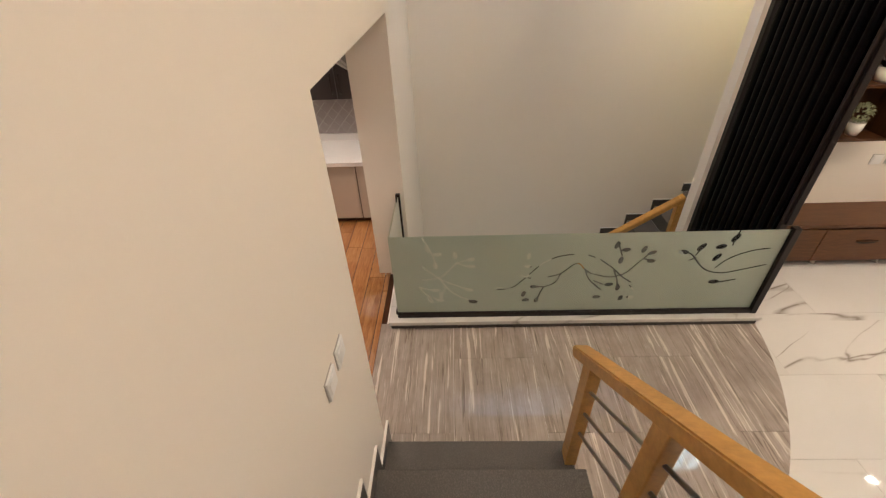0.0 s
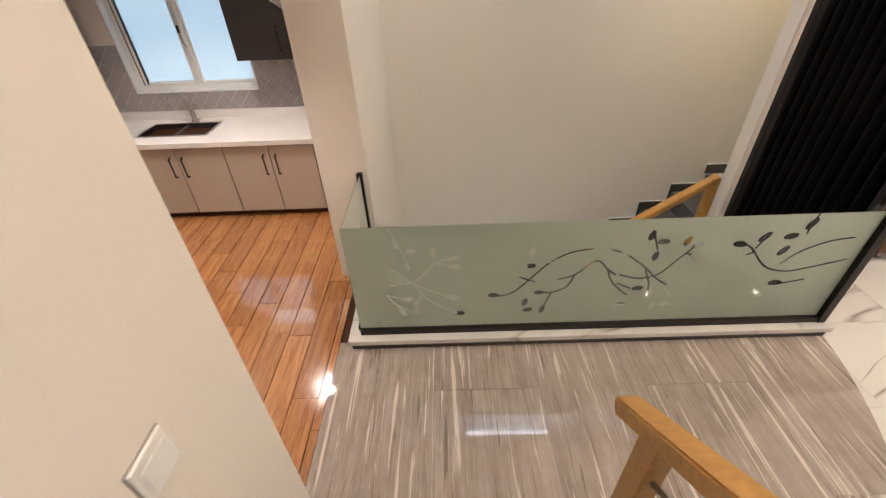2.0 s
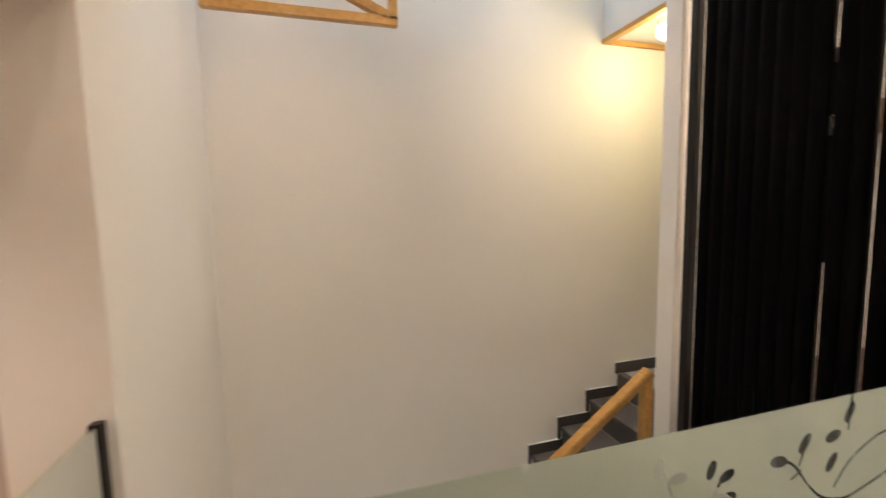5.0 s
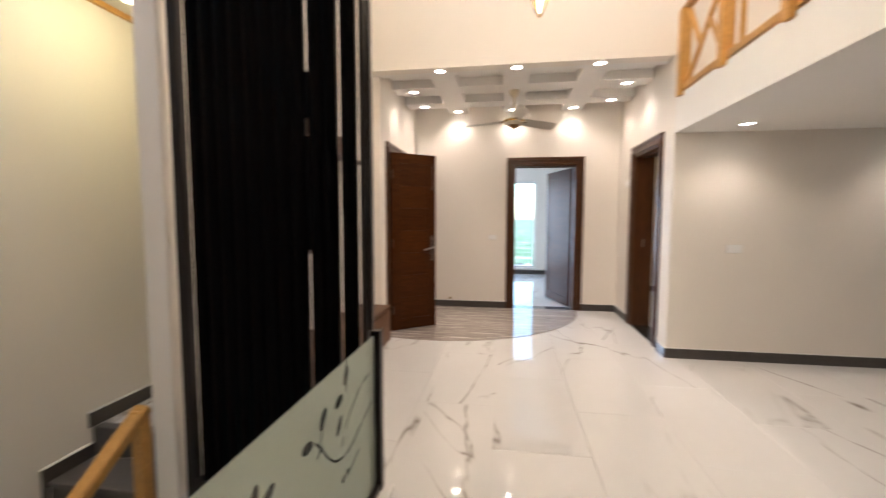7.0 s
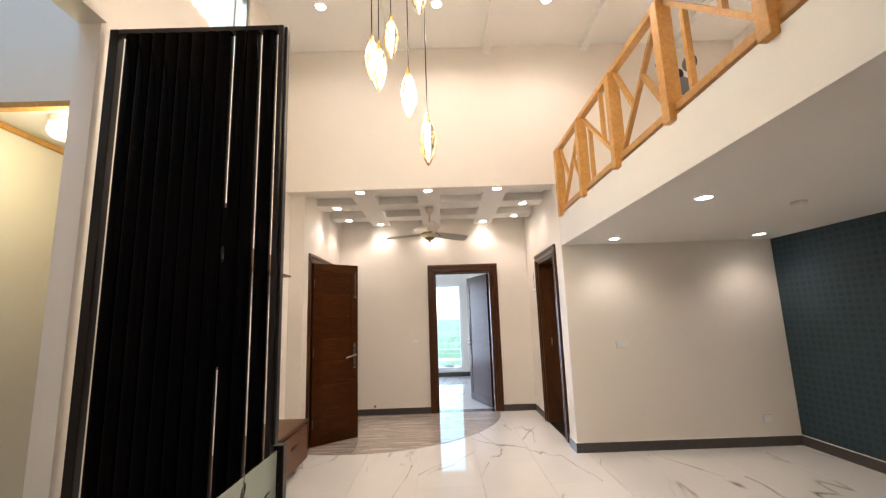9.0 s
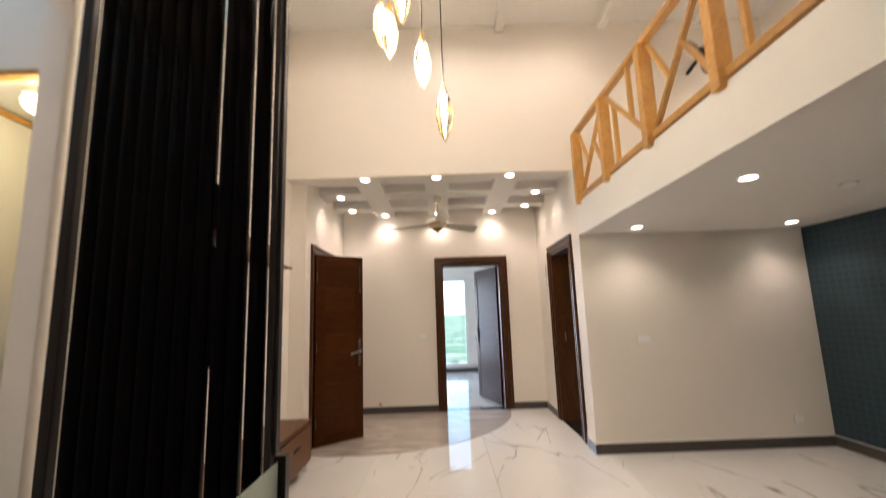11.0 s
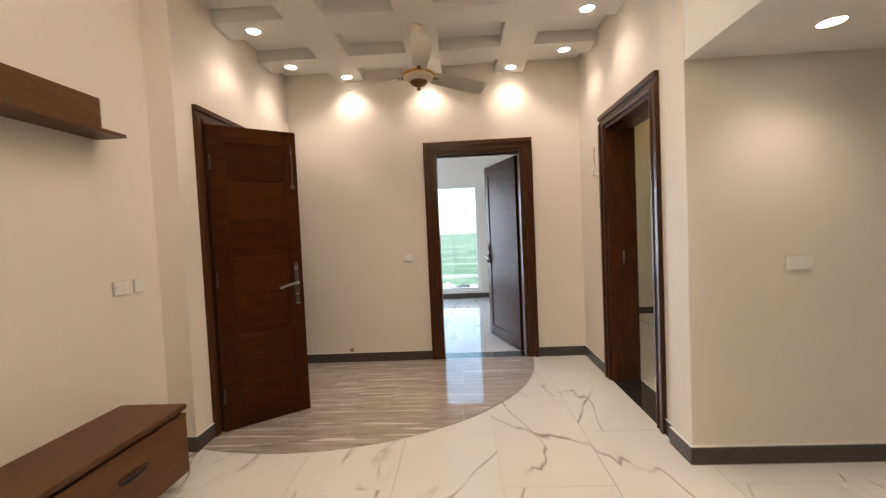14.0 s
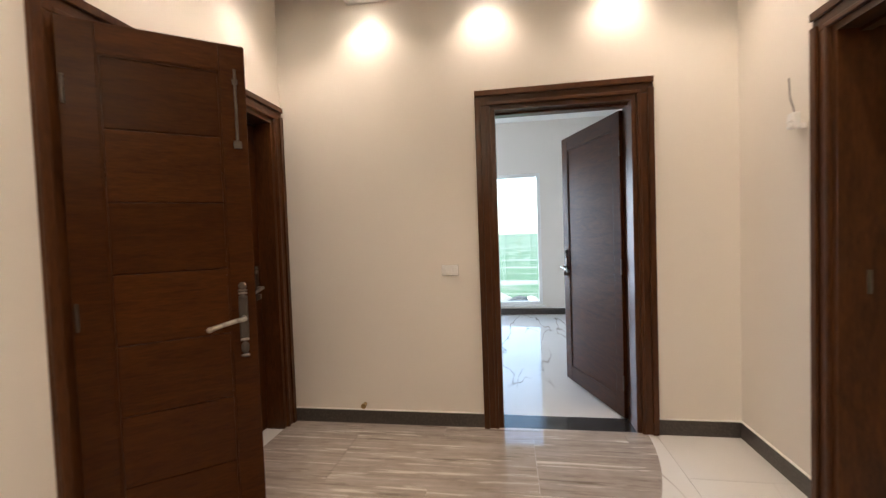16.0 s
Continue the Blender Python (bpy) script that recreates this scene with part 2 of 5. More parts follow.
def empty(name, label, category, m=None, group="", kind=""):
    ob = new(name)
    if m is not None:
        ob.matrix_world = m
    return tagged(ob, label, category, group, kind)


def structure(name, bm, material, label, category):
    return tagged(part(name, bm, material), label, category, kind="structure")


def wall_cells(u0, u1, z0, z1, holes):
    us = sorted({u0, u1, *[h for q in holes for h in q[:2]]})
    zs = sorted({z0, z1, *[h for q in holes for h in q[2:]]})
    for a, b in zip(us, us[1:]):
        run = None
        for c, d in zip(zs, zs[1:]):
            if any(q[0] < (a + b) / 2 < q[1] and q[2] < (c + d) / 2 < q[3] for q in holes):
                if run:
                    yield a, b, *run
                run = None
            else:
                run = (run[0], d) if run else (c, d)
        if run:
            yield a, b, *run


def wall(name, axis, at, thick, u0, u1, z0, z1, holes=(), material=None, label="plain cream painted plaster wall", category="wall"):
    """A wall across axis ('x' or 'y') between at and at + thick, with holes (u0, u1, z0, z1)."""
    z0 = -.3 if z0 == 0 else z0
    bm = bmesh.new()
    for a, b, c, d in wall_cells(u0, u1, z0, z1, holes):
        if axis == 'x':
            bx(bm, at, a, c, at + thick, b, d)
        else:
            bx(bm, a, at, c, b, at + thick, d)
    bmesh.ops.remove_doubles(bm, verts=bm.verts, dist=1e-5)
    return structure(name, bm, material or M_WALL, label, category)


# ---- the plan, in metres ----
TOP = 4.62                     # high ceiling
LX = -.46                      # stair wall and kitchen opening
GY, GX = 2.365, 2.16           # glass railing and its end post
BACK = 4.42                    # far wall of the stairwell
TVY = 3.33                     # television wall
NOOKY = 3.16                   # left wall of the lobby
FARX = 6.6                     # wall with the bedroom door
RY = .225                      # right wall of the lobby
RECX, RECY = 4.60, .25         # end wall of the recess and its outer corner
UPX = 4.68                     # upper wall over the lobby opening
GREENY = -2.06                 # patterned wall
SLAB0, SLAB1 = 2.14, 2.473     # gallery slab
COF = 2.87                     # lobby ceiling
KX, KY, KTOP = -3.16, 4.46, 2.10   # kitchen: left wall, window wall, ceiling

# ---- large structure ----
wall("wall_stair", 'x', LX - .15, .15, GREENY, 3.0, 0, TOP, [(1.29, 3.01, -.01, 2.08)])
wall("wall_kitchen_stairwell", 'x', -.75, .29, 3.0, BACK, -2.6, TOP)
wall("wall_stairwell_back", 'y', BACK, .2, -.75, 5.2, -2.6, TOP)
wall("wall_television", 'y', TVY, .115, 2.06, 4.85, -.3, TOP, [(2.69, 3.67, 3.72, 4.5)])
wall("wall_over_stairwell", 'y', TVY - .03, .145, LX, 2.06, 2.99, TOP)
wall("wall_landing_edge", 'x', 2.40, .12, TVY + .115, BACK, 2.75, TOP, label="plain painted edge of the upper landing")
wall("wall_lobby_left", 'y', NOOKY, .285, 4.85, FARX + .2, 0, COF + .2, [(5.12, 5.72, -.01, 2.12), (5.86, 6.49, -.01, 2.12)])
wall("wall_lobby_far", 'x', FARX, .2, -.0, NOOKY, 0, COF + .2, [(.80, 1.695, -.01, 2.12)])
wall("wall_lobby_right", 'y', .0, RY, UPX + .14, FARX, 0, COF + .2, [(5.02, 5.87, -.01, 2.12)])
wall("wall_recess_end", 'x', RECX, UPX + .14 - RECX, GREENY, RECY, 0, SLAB1)
wall("wall_lobby_header", 'x', RECX + .02, UPX + .12 - RECX, -.2, RECY, SLAB1, COF)
wall("wall_upper_far", 'x', UPX, .14, RECY - .004, TVY, COF, TOP)
wall("wall_gallery_end", 'x', UPX, .136, GREENY, RECY - .004, SLAB1, TOP)


def scale_paper():
    m = mat("teal_scale_wallpaper", (.018, .050, .050), .55)
    t, n, l, b = nodes_of(m)
    v = coords(t, (1, 1, 1))
    sep = t.nodes.new("ShaderNodeSeparateXYZ")
    l.new(v, sep.inputs[0])

    def op(kind, a, c=0.0):
        q = t.nodes.new("ShaderNodeMath")
        q.operation = kind
        for s, val in zip(q.inputs, (a, c)):
            if isinstance(val, (int, float)):
                s.default_value = val
            else:
                l.new(val, s)
        return q.outputs[0]
    # two lattices of discs, half a step apart
    def disc(dx, dz):
        u = op('SUBTRACT', op('FRACT', op('ADD', op('DIVIDE', sep.outputs[0], .15), dx)), .5)
        w = op('SUBTRACT', op('FRACT', op('ADD', op('DIVIDE', sep.outputs[2], .13), dz)), .5)
        return op('SQRT', op('ADD', op('MULTIPLY', u, u), op('MULTIPLY', w, w)))
    d = op('MINIMUM', disc(0, 0), disc(.5, .5))
    c = ramp(t, d, [(.0, (.006, .018, .026)), (.34, (.024, .055, .072)), (.42, (.004, .012, .018)), (.5, (.014, .036, .050))])
    c = mix(t, ramp(t, noise_tex(t, v, 3.5, 4), [(.35, (0, 0, 0)), (.7, (.5, .5, .5))]), c, (.030, .060, .078))
    l.new(c, b.inputs["Base Color"])
    bump(t, b, d, .15, .004)
    return m


wall("wall_patterned", 'y', GREENY - .2, .2, LX - .15, UPX + .14, 0, SLAB0, material=scale_paper(), label="dark teal wallpaper wall with a scale pattern")
wall("wall_gallery_back", 'y', GREENY - .2, .2, LX - .15, UPX + .14, SLAB0, TOP)

bm = bmesh.new()
bx(bm, LX, GREENY, TOP, UPX + .14, TVY + .115, TOP + .15)
bx(bm, LX, TVY + .115, TOP, .2, BACK, TOP + .15)
bx(bm, 1.6, TVY + .115, TOP, 2.52, BACK, TOP + .15)
for y in (-1.40, -.27, .90, 2.1):
    bx(bm, LX + .01, y, TOP - .085, UPX, y + .09, TOP)
structure("ceiling_high", bm, M_CEIL, "high white ceiling with shallow beams", "ceiling")

bm = bmesh.new()
bx(bm, .70, GREENY, SLAB0, RECX, RECY - .003, SLAB1)
structure("gallery_slab", bm, M_CEIL, "white gallery slab with a plain fascia over the recess", "gallery")

bm = bmesh.new()
bx(bm, 2.52, TVY + .115, 2.75, 4.85, BACK, 2.90)
bx(bm, 2.40, TVY + .115, 2.748, 2.52, BACK, 2.75)
structure("ceiling_landing", bm, M_CEIL, "white soffit over the basement stair landing", "ceiling")

# lobby ceiling: ribs between recessed coffers
bm = bmesh.new()
bx(bm, UPX + .14, RY, COF + .10, FARX + .2, TVY, COF + .2)
RIBY, RIBX = (.90, 1.706, 2.493), (5.45, 6.13)
bx(bm, UPX + .14, RY, COF, 4.91, TVY, COF + .099)
for x in RIBX:
    bx(bm, x - .13, RY, COF, x + .13, NOOKY, COF + .099)
rows = [(4.91, RIBX[0] - .13), (RIBX[0] + .13, RIBX[1] - .13), (RIBX[1] + .13, FARX)]
for a, b in rows:
    for y in RIBY:
        bx(bm, a, y - .14, COF, b, y + .14, COF + .099)
structure("ceiling_lobby", bm, M_CEIL, "white lobby ceiling with recessed square coffers", "ceiling")

# slab under the tiles
M_GROUTF = paint("floor_grout", (.60, .57, .53), .7)
bm = bmesh.new()
bx(bm, LX, GREENY, -.3, FARX + .2, GY + .05, -.012)
bx(bm, 2.06, GY + .05, -.3, FARX + .2, TVY, -.012)
structure("floor", bm, M_GROUTF, "pale bedding slab under the floor tiles", "floor")
bm = bmesh.new()
bx(bm, KX, 1.05, -.3, LX - .001, 3.0, -.012)
bx(bm, KX, 3.0, -.3, -.75, KY, -.012)
structure("floor_kitchen", bm, M_FRAME, "dark underlay of the kitchen plank floor", "floor")
bm = bmesh.new()
bx(bm, LX, GY, -2.7, 5.2, BACK, -2.6)
structure("floor_basement", bm, M_MARBLE, "pale basement floor at the foot of the stairwell", "floor")
wall("wall_basement_front", 'y', GY + .05, .06, LX, 2.06, -2.6, -.012)
wall("wall_basement_side", 'y', TVY + .0, .115, 2.06, 5.2, -2.6, -.3)
wall("wall_basement_end", 'x', 2.06, .1, GY + .11, TVY, -2.6, -.3)

# bedroom beyond the far door
wall("wall_bedroom_window", 'x', 10.5, .2, -.2, 3.6, -.1, 3.1, [(1.10, 2.35, .15, 2.2), (2.45, 3.25, .15, 2.2)])
wall("wall_bedroom_left", 'y', 3.45, .15, FARX + .2, 10.7, -.1, 3.1)
wall("wall_bedroom_right", 'y', -.15, .15, FARX + .2, 10.5, -.1, 3.1)
bm = bmesh.new()
bx(bm, FARX + .2, .0, -.2, 10.5, 3.45, -.002)
structure("floor_bedroom", bm, M_MARBLE, "polished white marble bedroom floor", "floor")
bm = bmesh.new()
bx(bm, FARX + .2, -.15, 3.0, 10.7, 3.6, 3.1)
structure("ceiling_bedroom", bm, M_CEIL, "plain white bedroom ceiling", "ceiling")
# room beyond the right door
wall("wall_side_room_far", 'x', 8.5, .15, -3.6, -.15, -.1, 3.1)
# the west wall is unseen, added to keep stray sun off the side door
wall("wall_side_room_west", 'x', UPX - .01, .15, -3.75, GREENY - .2, -.1, 3.1)
wall("wall_side_room_end", 'y', -3.75, .15, UPX + .14, 8.65, -.1, 3.1)
bm = bmesh.new()
bx(bm, UPX + .14, -3.6, -.2, 8.5, .0, -.002)
structure("floor_side_room", bm, M_MARBLE, "polished white marble side room floor", "floor")
bm = bmesh.new()
bx(bm, UPX + .14, -3.75, 2.95, 8.65, .0, 3.1)
structure("ceiling_side_room", bm, M_CEIL, "white side room ceiling with lit grooves", "ceiling")
bm = bmesh.new()
bx(bm, FARX, -.15, -.1, 8.65, .0, 3.1)
structure("wall_side_room_near", bm, M_WALL, "plain cream painted plaster wall", "wall")
# closets behind the two left doors
bm = bmesh.new()
bx(bm, 4.85, BACK - .1, 0, 6.8, BACK, 2.9)
bx(bm, 4.85, NOOKY + .285, -.1, 6.8, BACK, -.002)
bx(bm, 4.85, NOOKY + .285, 2.75, 6.8, BACK, 2.9)
bx(bm, 6.7, NOOKY + .285, 0, 6.8, BACK - .1, 2.75)
bx(bm, 4.85, NOOKY + .285, 0, 4.9, BACK - .1, 2.75)
structure("wall_closet", bm, M_WALL, "plain walls of the small rooms behind the doors", "wall")

# kitchen shell
wall("wall_kitchen_window", 'y', KY, .22, KX - .15, -.75, 0, 2.5, [(-2.67, -1.59, .944, 2.085)])
wall("wall_kitchen_left", 'x', KX - .15, .15, 1.05, KY, 0, 2.5)
wall("wall_kitchen_near", 'y', .9, .15, KX - .15, LX - .15, 0, 2.5)
bm = bmesh.new()
bx(bm, KX, 1.05, KTOP, LX - .15, KY, KTOP + .15)
structure("ceiling_kitchen", bm, M_CEIL, "low plain white kitchen ceiling", "ceiling")

# ---- outdoors ----
def grass_mat():
    m = mat("lawn", (.10, .16, .05), .9)
    t, n, l, b = nodes_of(m)
    v = coords(t)
    c = ramp(t, noise_tex(t, v, .9, 5, .6), [(.35, (.040, .095, .045)), (.52, (.075, .14, .075)), (.68, (.15, .17, .13))])
    c = mix(t, ramp(t, noise_tex(t, v, 22, 3), [(.4, (0, 0, 0)), (.7, (.6, .6, .6))]), c, (.03, .075, .03))
    c = mix(t, ramp(t, noise_tex(t, coords(t, (.55, .05, 1)), 1.0, 3), [(.53, (0, 0, 0)), (.60, (.8, .8, .8))]), c, (.26, .26, .23))
    l.new(c, b.inputs["Base Color"])
    return m


bm = bmesh.new()
bmesh.ops.create_grid(bm, x_segments=2, y_segments=2, size=900, matrix=Matrix.Translation((0, 0, -3.0)))
structure("ground", bm, grass_mat(), "grassy open ground outside the house", "ground")
bm = bmesh.new()
r = bmesh.ops.create_grid(bm, x_segments=60, y_segments=40, size=1)
for v in bm.verts:
    x, y = 10.75 + (v.co.x + 1) * 22, 1.6 + v.co.y * 16
    v.co = (x, y, -.06 + .05 * noise.noise((x * .5, y * .5, 0)) - .004 * (x - 10.7))
structure("lawn", bm, grass_mat(), "sunlit green lawn with bare patches", "lawn")
M_ROCK = paint("pale_rubble_stone", (.42, .40, .37), .9)
M_ROCKD = paint("dark_slate_stone", (.06, .065, .075), .8)
for k, (x, y, s) in enumerate(((11.2, 1.45, .24), (11.3, 1.78, .27), (11.15, 2.12, .19), (11.6, 1.98, .22), (11.45, 1.25, .20))):
    bm = bmesh.new()
    bmesh.ops.create_icosphere(bm, subdivisions=2, radius=1)
    for v in bm.verts:
        v.co *= 1 + .35 * noise.noise(v.co * 1.3 + Vector((k * 7, 0, 0)))
        v.co = Vector((x + v.co.x * s * 1.2, y + v.co.y * s, -.0 + v.co.z * s * .8))
    tagged(part("rubble_stone", bm, M_ROCKD if k in (0, 3) else M_ROCK), ("dark slate-grey" if k in (0, 3) else "pale grey") + " rubble stone lying on the lawn", "stone", "stones outside the window")
for k, (x, y, h) in enumerate(((26, 6.4, 2.6), (29, 5.2, 2.2))):
    tree = empty("tree", "small leafy green tree far across the lawn", "tree", group="far trees")
    bm = bmesh.new()
    cyl(bm, (x, y, -.2), (x, y, h * .5), .09, 8, .05)
    cyl(bm, (x, y, h * .4), (x + .3, y + .4, h * .75), .04, 6, .02)
    cyl(bm, (x, y, h * .4), (x - .2, y - .4, h * .8), .04, 6, .02)
    part("trunk", bm, M_TV, tree)
    bm = bmesh.new()
    rng = random.Random(k)
    for _ in range(420):
        a, b_, c_ = rng.gauss(0, .45), rng.gauss(0, .45), rng.gauss(0, .4)
        p = Vector((x + a, y + b_, h * .8 + c_))
        u = Vector((rng.uniform(-1, 1), rng.uniform(-1, 1), rng.uniform(-1, 1))).normalized() * .09
        w = u.cross(Vector((rng.uniform(-1, 1), rng.uniform(-1, 1), 1))).normalized() * .05
        bm.faces.new([bm.verts.new(p + q) for q in (-u, w, u, -w)])
    part("crown", bm, mat("leaf_green", (.05, .10, .03), .7), tree)

# ---- fixed trim ----
def skirting(name, runs, h=.095, d=.012):
    """Dark tile skirting with a thin pale bead on top; runs are (x0, y0, x1, y1) boxes on the wall face."""
    bm, bm2 = bmesh.new(), bmesh.new()
    for x0, y0, x1, y1 in runs:
        bx(bm, x0, y0, .0, x1, y1, h)
        bx(bm2, x0, y0, h + .0005, x1, y1, h + .006)
    ob = structure(name, bm, M_SKIRT, "dark polished tile skirting with a pale bead", "skirting")
    part("bead", bm2, M_TRIMW, ob)


S = .013
skirting("baseboard", [
    (FARX - S, 1.79, FARX, NOOKY), (FARX - S, RY, FARX, .705),
    (5.967, RY, FARX - S, RY + S), (UPX + .14, RY, 4.923, RY + S), (RECX - S, RECY, UPX + .14, RECY + S),
    (RECX - S, GREENY + S, RECX, RECY), (.6, GREENY, RECX - S, GREENY + S),
    (4.85 - S, NOOKY - S, 5.03, NOOKY), (4.85 - S, NOOKY, 4.85, TVY), (5.81, NOOKY - S, 5.775, NOOKY), (4.66, TVY - S, 4.837, TVY),
    (10.5 - S, .0, 10.5, 3.45), (8.5 - S, -3.6, 8.5, -.15)])

M_THRESH = mat("black_threshold_stone", (.025, .023, .022), .15)
bm = bmesh.new()
bx(bm, FARX - .001, .80, -.01, FARX + .2, 1.695, .003)
structure("threshold_1", bm, M_THRESH, "polished dark stone threshold of the bedroom door", "threshold")
bm = bmesh.new()
bx(bm, 5.02, .0, -.01, 5.87, RY + .001, .003)
structure("threshold_2", bm, M_THRESH, "polished dark stone threshold of the side door", "threshold")


# ---- doors ----
def door_frame(name, axis, face, out, u0, u1, depth, label):
    """Architrave on the room face of a wall plus the lining through it. out: +1 or -1, the way the face looks."""
    root = empty(name, label, "door frame", kind="structure")

    def b(nm, ua, ub, za, zb, d0, d1, bevel=.004):
        bm = bmesh.new()
        a, c = face + out * d0, face + out * d1
        if axis == 'x':
            bx(bm, min(a, c), ua, za, max(a, c), ub, zb, bevel)
        else:
            bx(bm, ua, min(a, c), za, ub, max(a, c), zb, bevel)
        return part(nm, bm, M_FRAME, root)
    w, h = .096, 2.12
    for sgn, u in ((-1, u0), (1, u1)):
        o = u + sgn * w
        b("jamb_casing", min(u, o), max(u, o), 0, h, -.001, .016)
        m1 = u + sgn * w * .62
        b("casing_moulding", min(m1, o), max(m1, o), 0, h + .03, .016, .030)
        b("casing_bead", min(u, u + sgn * .02), max(u, u + sgn * .02), 0, h, .016, .024)
        b("lining", min(u, u - sgn * .03), max(u, u - sgn * .03), 0, h - .03, -depth, .004, 0)
    b("head_casing", u0 - w, u1 + w, h, h + w, -.001, .016)
    b("head_moulding", u0 - w, u1 + w, h + w * .62, h + w, .016, .030)
    b("head_bead", u0 - .02, u1 + .02, h, h + .02, .016, .024)
    b("head_lining", u0, u1, h - .03, h, -depth, .004, 0)
    b("door_stop", u0 + .03, u1 - .03, h - .045, h - .031, -depth * .55, -depth * .35, 0)
    return root


door_frame("door_frame_1", 'x', FARX, -1, .80, 1.695, .2, "dark brown moulded wooden door frame round the bedroom doorway")
door_frame("door_frame_2", 'y', RY, 1, 5.02, 5.87, .225, "dark brown moulded wooden door frame with a deep lining")
door_frame("door_frame_3", 'y', NOOKY, -1, 5.12, 5.72, .285, "dark brown moulded wooden door frame round the open door")
door_frame("door_frame_4", 'y', NOOKY, -1, 5.86, 6.49, .285, "dark brown moulded wooden door frame in the lobby corner")
boxpart("strike_plate", M_HANDLE, bpy.data.objects["door_frame_2"], 5.835, .105, .99, 5.838, .122, 1.09)


def lever(parent, x, y, z, side, lever_dir, fancy):
    """Lever handle on a long back plate, standing off the leaf's face at y, towards side."""
    bm = bmesh.new()
    bx(bm, x - .017, y, z - .085, x + .017, y + side * .009, z + .085, .004)
    plate = part("back_plate", bm, M_AGED, parent, "worn steel back plate")
    for z0, beads in ((z + .085, ((.0, .017, .010), (.016, .018, .006), (.028, .018, .006), (.046, .016, .017))), (z - .085, ((-.006, .018, .007), (-.040, .016, .026), (-.072, .018, .007)))):
        for dz, rx, rz in beads:
            bm = bmesh.new()
            bmesh.ops.create_uvsphere(bm, u_segments=14, v_segments=8, radius=1, matrix=Matrix.Translation((x, y + side * .006, z0 + dz)) @ Matrix.Diagonal((rx, .009, rz, 1)))
            part("bead", bm, M_HANDLE if rz < .01 else M_AGED, plate, smooth=True)
        if not fancy:
            break
    if not fancy:
        boxpart("key", M_HANDLE, plate, x - .006, min(y, y + side * .03), z - .075, x + .006, max(y, y + side * .03), z - .045, bevel=.002)
    bm = bmesh.new()
    cyl(bm, (x, y, z), (x, y + side * .05, z), .010, 14)
    tube(bm, [(x, y + side * .05, z), (x + lever_dir * .03, y + side * .056, z - .002), (x + lever_dir * .08, y + side * .056, z - .013), (x + lever_dir * .125, y + side * .052, z - .026)], .0095, 12)
    bmesh.ops.create_uvsphere(bm, u_segments=12, v_segments=8, radius=.0125, matrix=Matrix.Translation((x + lever_dir * .125, y + side * .052, z - .026)))
    part("lever", bm, M_STEEL, parent, "bright brushed steel lever", smooth=True)


def door_leaf(name, m, width, height, boards, label, front=-1, fancy=False, bolt=False):
    """A leaf hinged at its origin and reaching along +x, of thickness .04 about y = 0."""
    root = empty(name, label, "door")
    st, rail = .095, .11
    bm = bmesh.new()
    bx(bm, -.014 if bolt else .005, -.02, .008, st, .02, height, .003)
    part("hinge_stile", bm, M_DOOR, root)
    bm = bmesh.new()
    bx(bm, width - st, -.02, .008, width, .02, height, .003)
    part("lock_stile", bm, M_DOOR, root)
    bm = bmesh.new()
    bx(bm, st, -.0195, height - rail, width - st, .0195, height - .001, .002)
    part("top_rail", bm, M_DOOR, root)
    bm = bmesh.new()
    bx(bm, st, -.0195, .009, width - st, .0195, rail + .02, .002)
    part("bottom_rail", bm, M_DOOR, root)
    lo, hi = rail + .02, height - rail
    step = (hi - lo) / boards
    boxpart("core", M_DOOR, root, st, -.0085, lo - .002, width - st, .0085, hi + .002)
    for k in range(boards):
        bm = bmesh.new()
        bx(bm, st, -.013, lo + k * step + .0018, width - st, .013, lo + (k + 1) * step - .0018, .003)
        part("board", bm, M_DOOR, root)
    bm = bmesh.new()
    for y in (-.015, .015):
        for za, zb in ((lo, lo + .008), (hi - .008, hi)):
            bx(bm, st, y - .003, za, width - st, y + .003, zb)
        for xa, xb in ((st, st + .008), (width - st - .008, width - st)):
            bx(bm, xa, y - .003, lo, xb, y + .003, hi)
    part("panel_moulding", bm, M_DOOR, root)
    for z in (.25, height / 2, height - .25):
        bm = bmesh.new()
        cyl(bm, (0, front * .024, z - .05), (0, front * .024, z + .05), .005, 10)
        part("hinge", bm, M_AGED, root)
    lever(root, width - .05, front * .02, .985, front, -1, fancy)
    lever(root, width - .05, -front * .02, .95, -front, -1, fancy)
    if bolt:
        bm = bmesh.new()
        cyl(bm, (width - .04, front * .026, height - .40), (width - .04, front * .026, height - .10), .005, 8)
        bx(bm, width - .055, front * .02, height - .42, width - .025, front * .03, height - .39, .002)
        bx(bm, width - .050, front * .02, height - .16, width - .030, front * .03, height - .14, .002)
        part("tower_bolt", bm, M_AGED, root, "steel tower bolt")
    root.matrix_world = m
    return root


def between(x0, y0, x1, y1):
    return pose(x0, y0, 0, 0, 0, math.degrees(math.atan2(y1 - y0, x1 - x0)))


door_leaf("open_door", between(6.79, .835, 7.60, 1.10), .87, 2.08, 1, "dark brown panelled wooden door standing open into the bedroom", front=1)
door_leaf("open_door", between(5.10, 3.115, 5.46, 2.67), .578, 2.10, 7, "dark brown panelled wooden door standing half open with a steel lever", front=-1, fancy=True, bolt=True)
door_leaf("closed_door", pose(5.885, 3.30, 0), .575, 2.08, 7, "dark brown panelled wooden door, shut, in the lobby corner", front=-1)

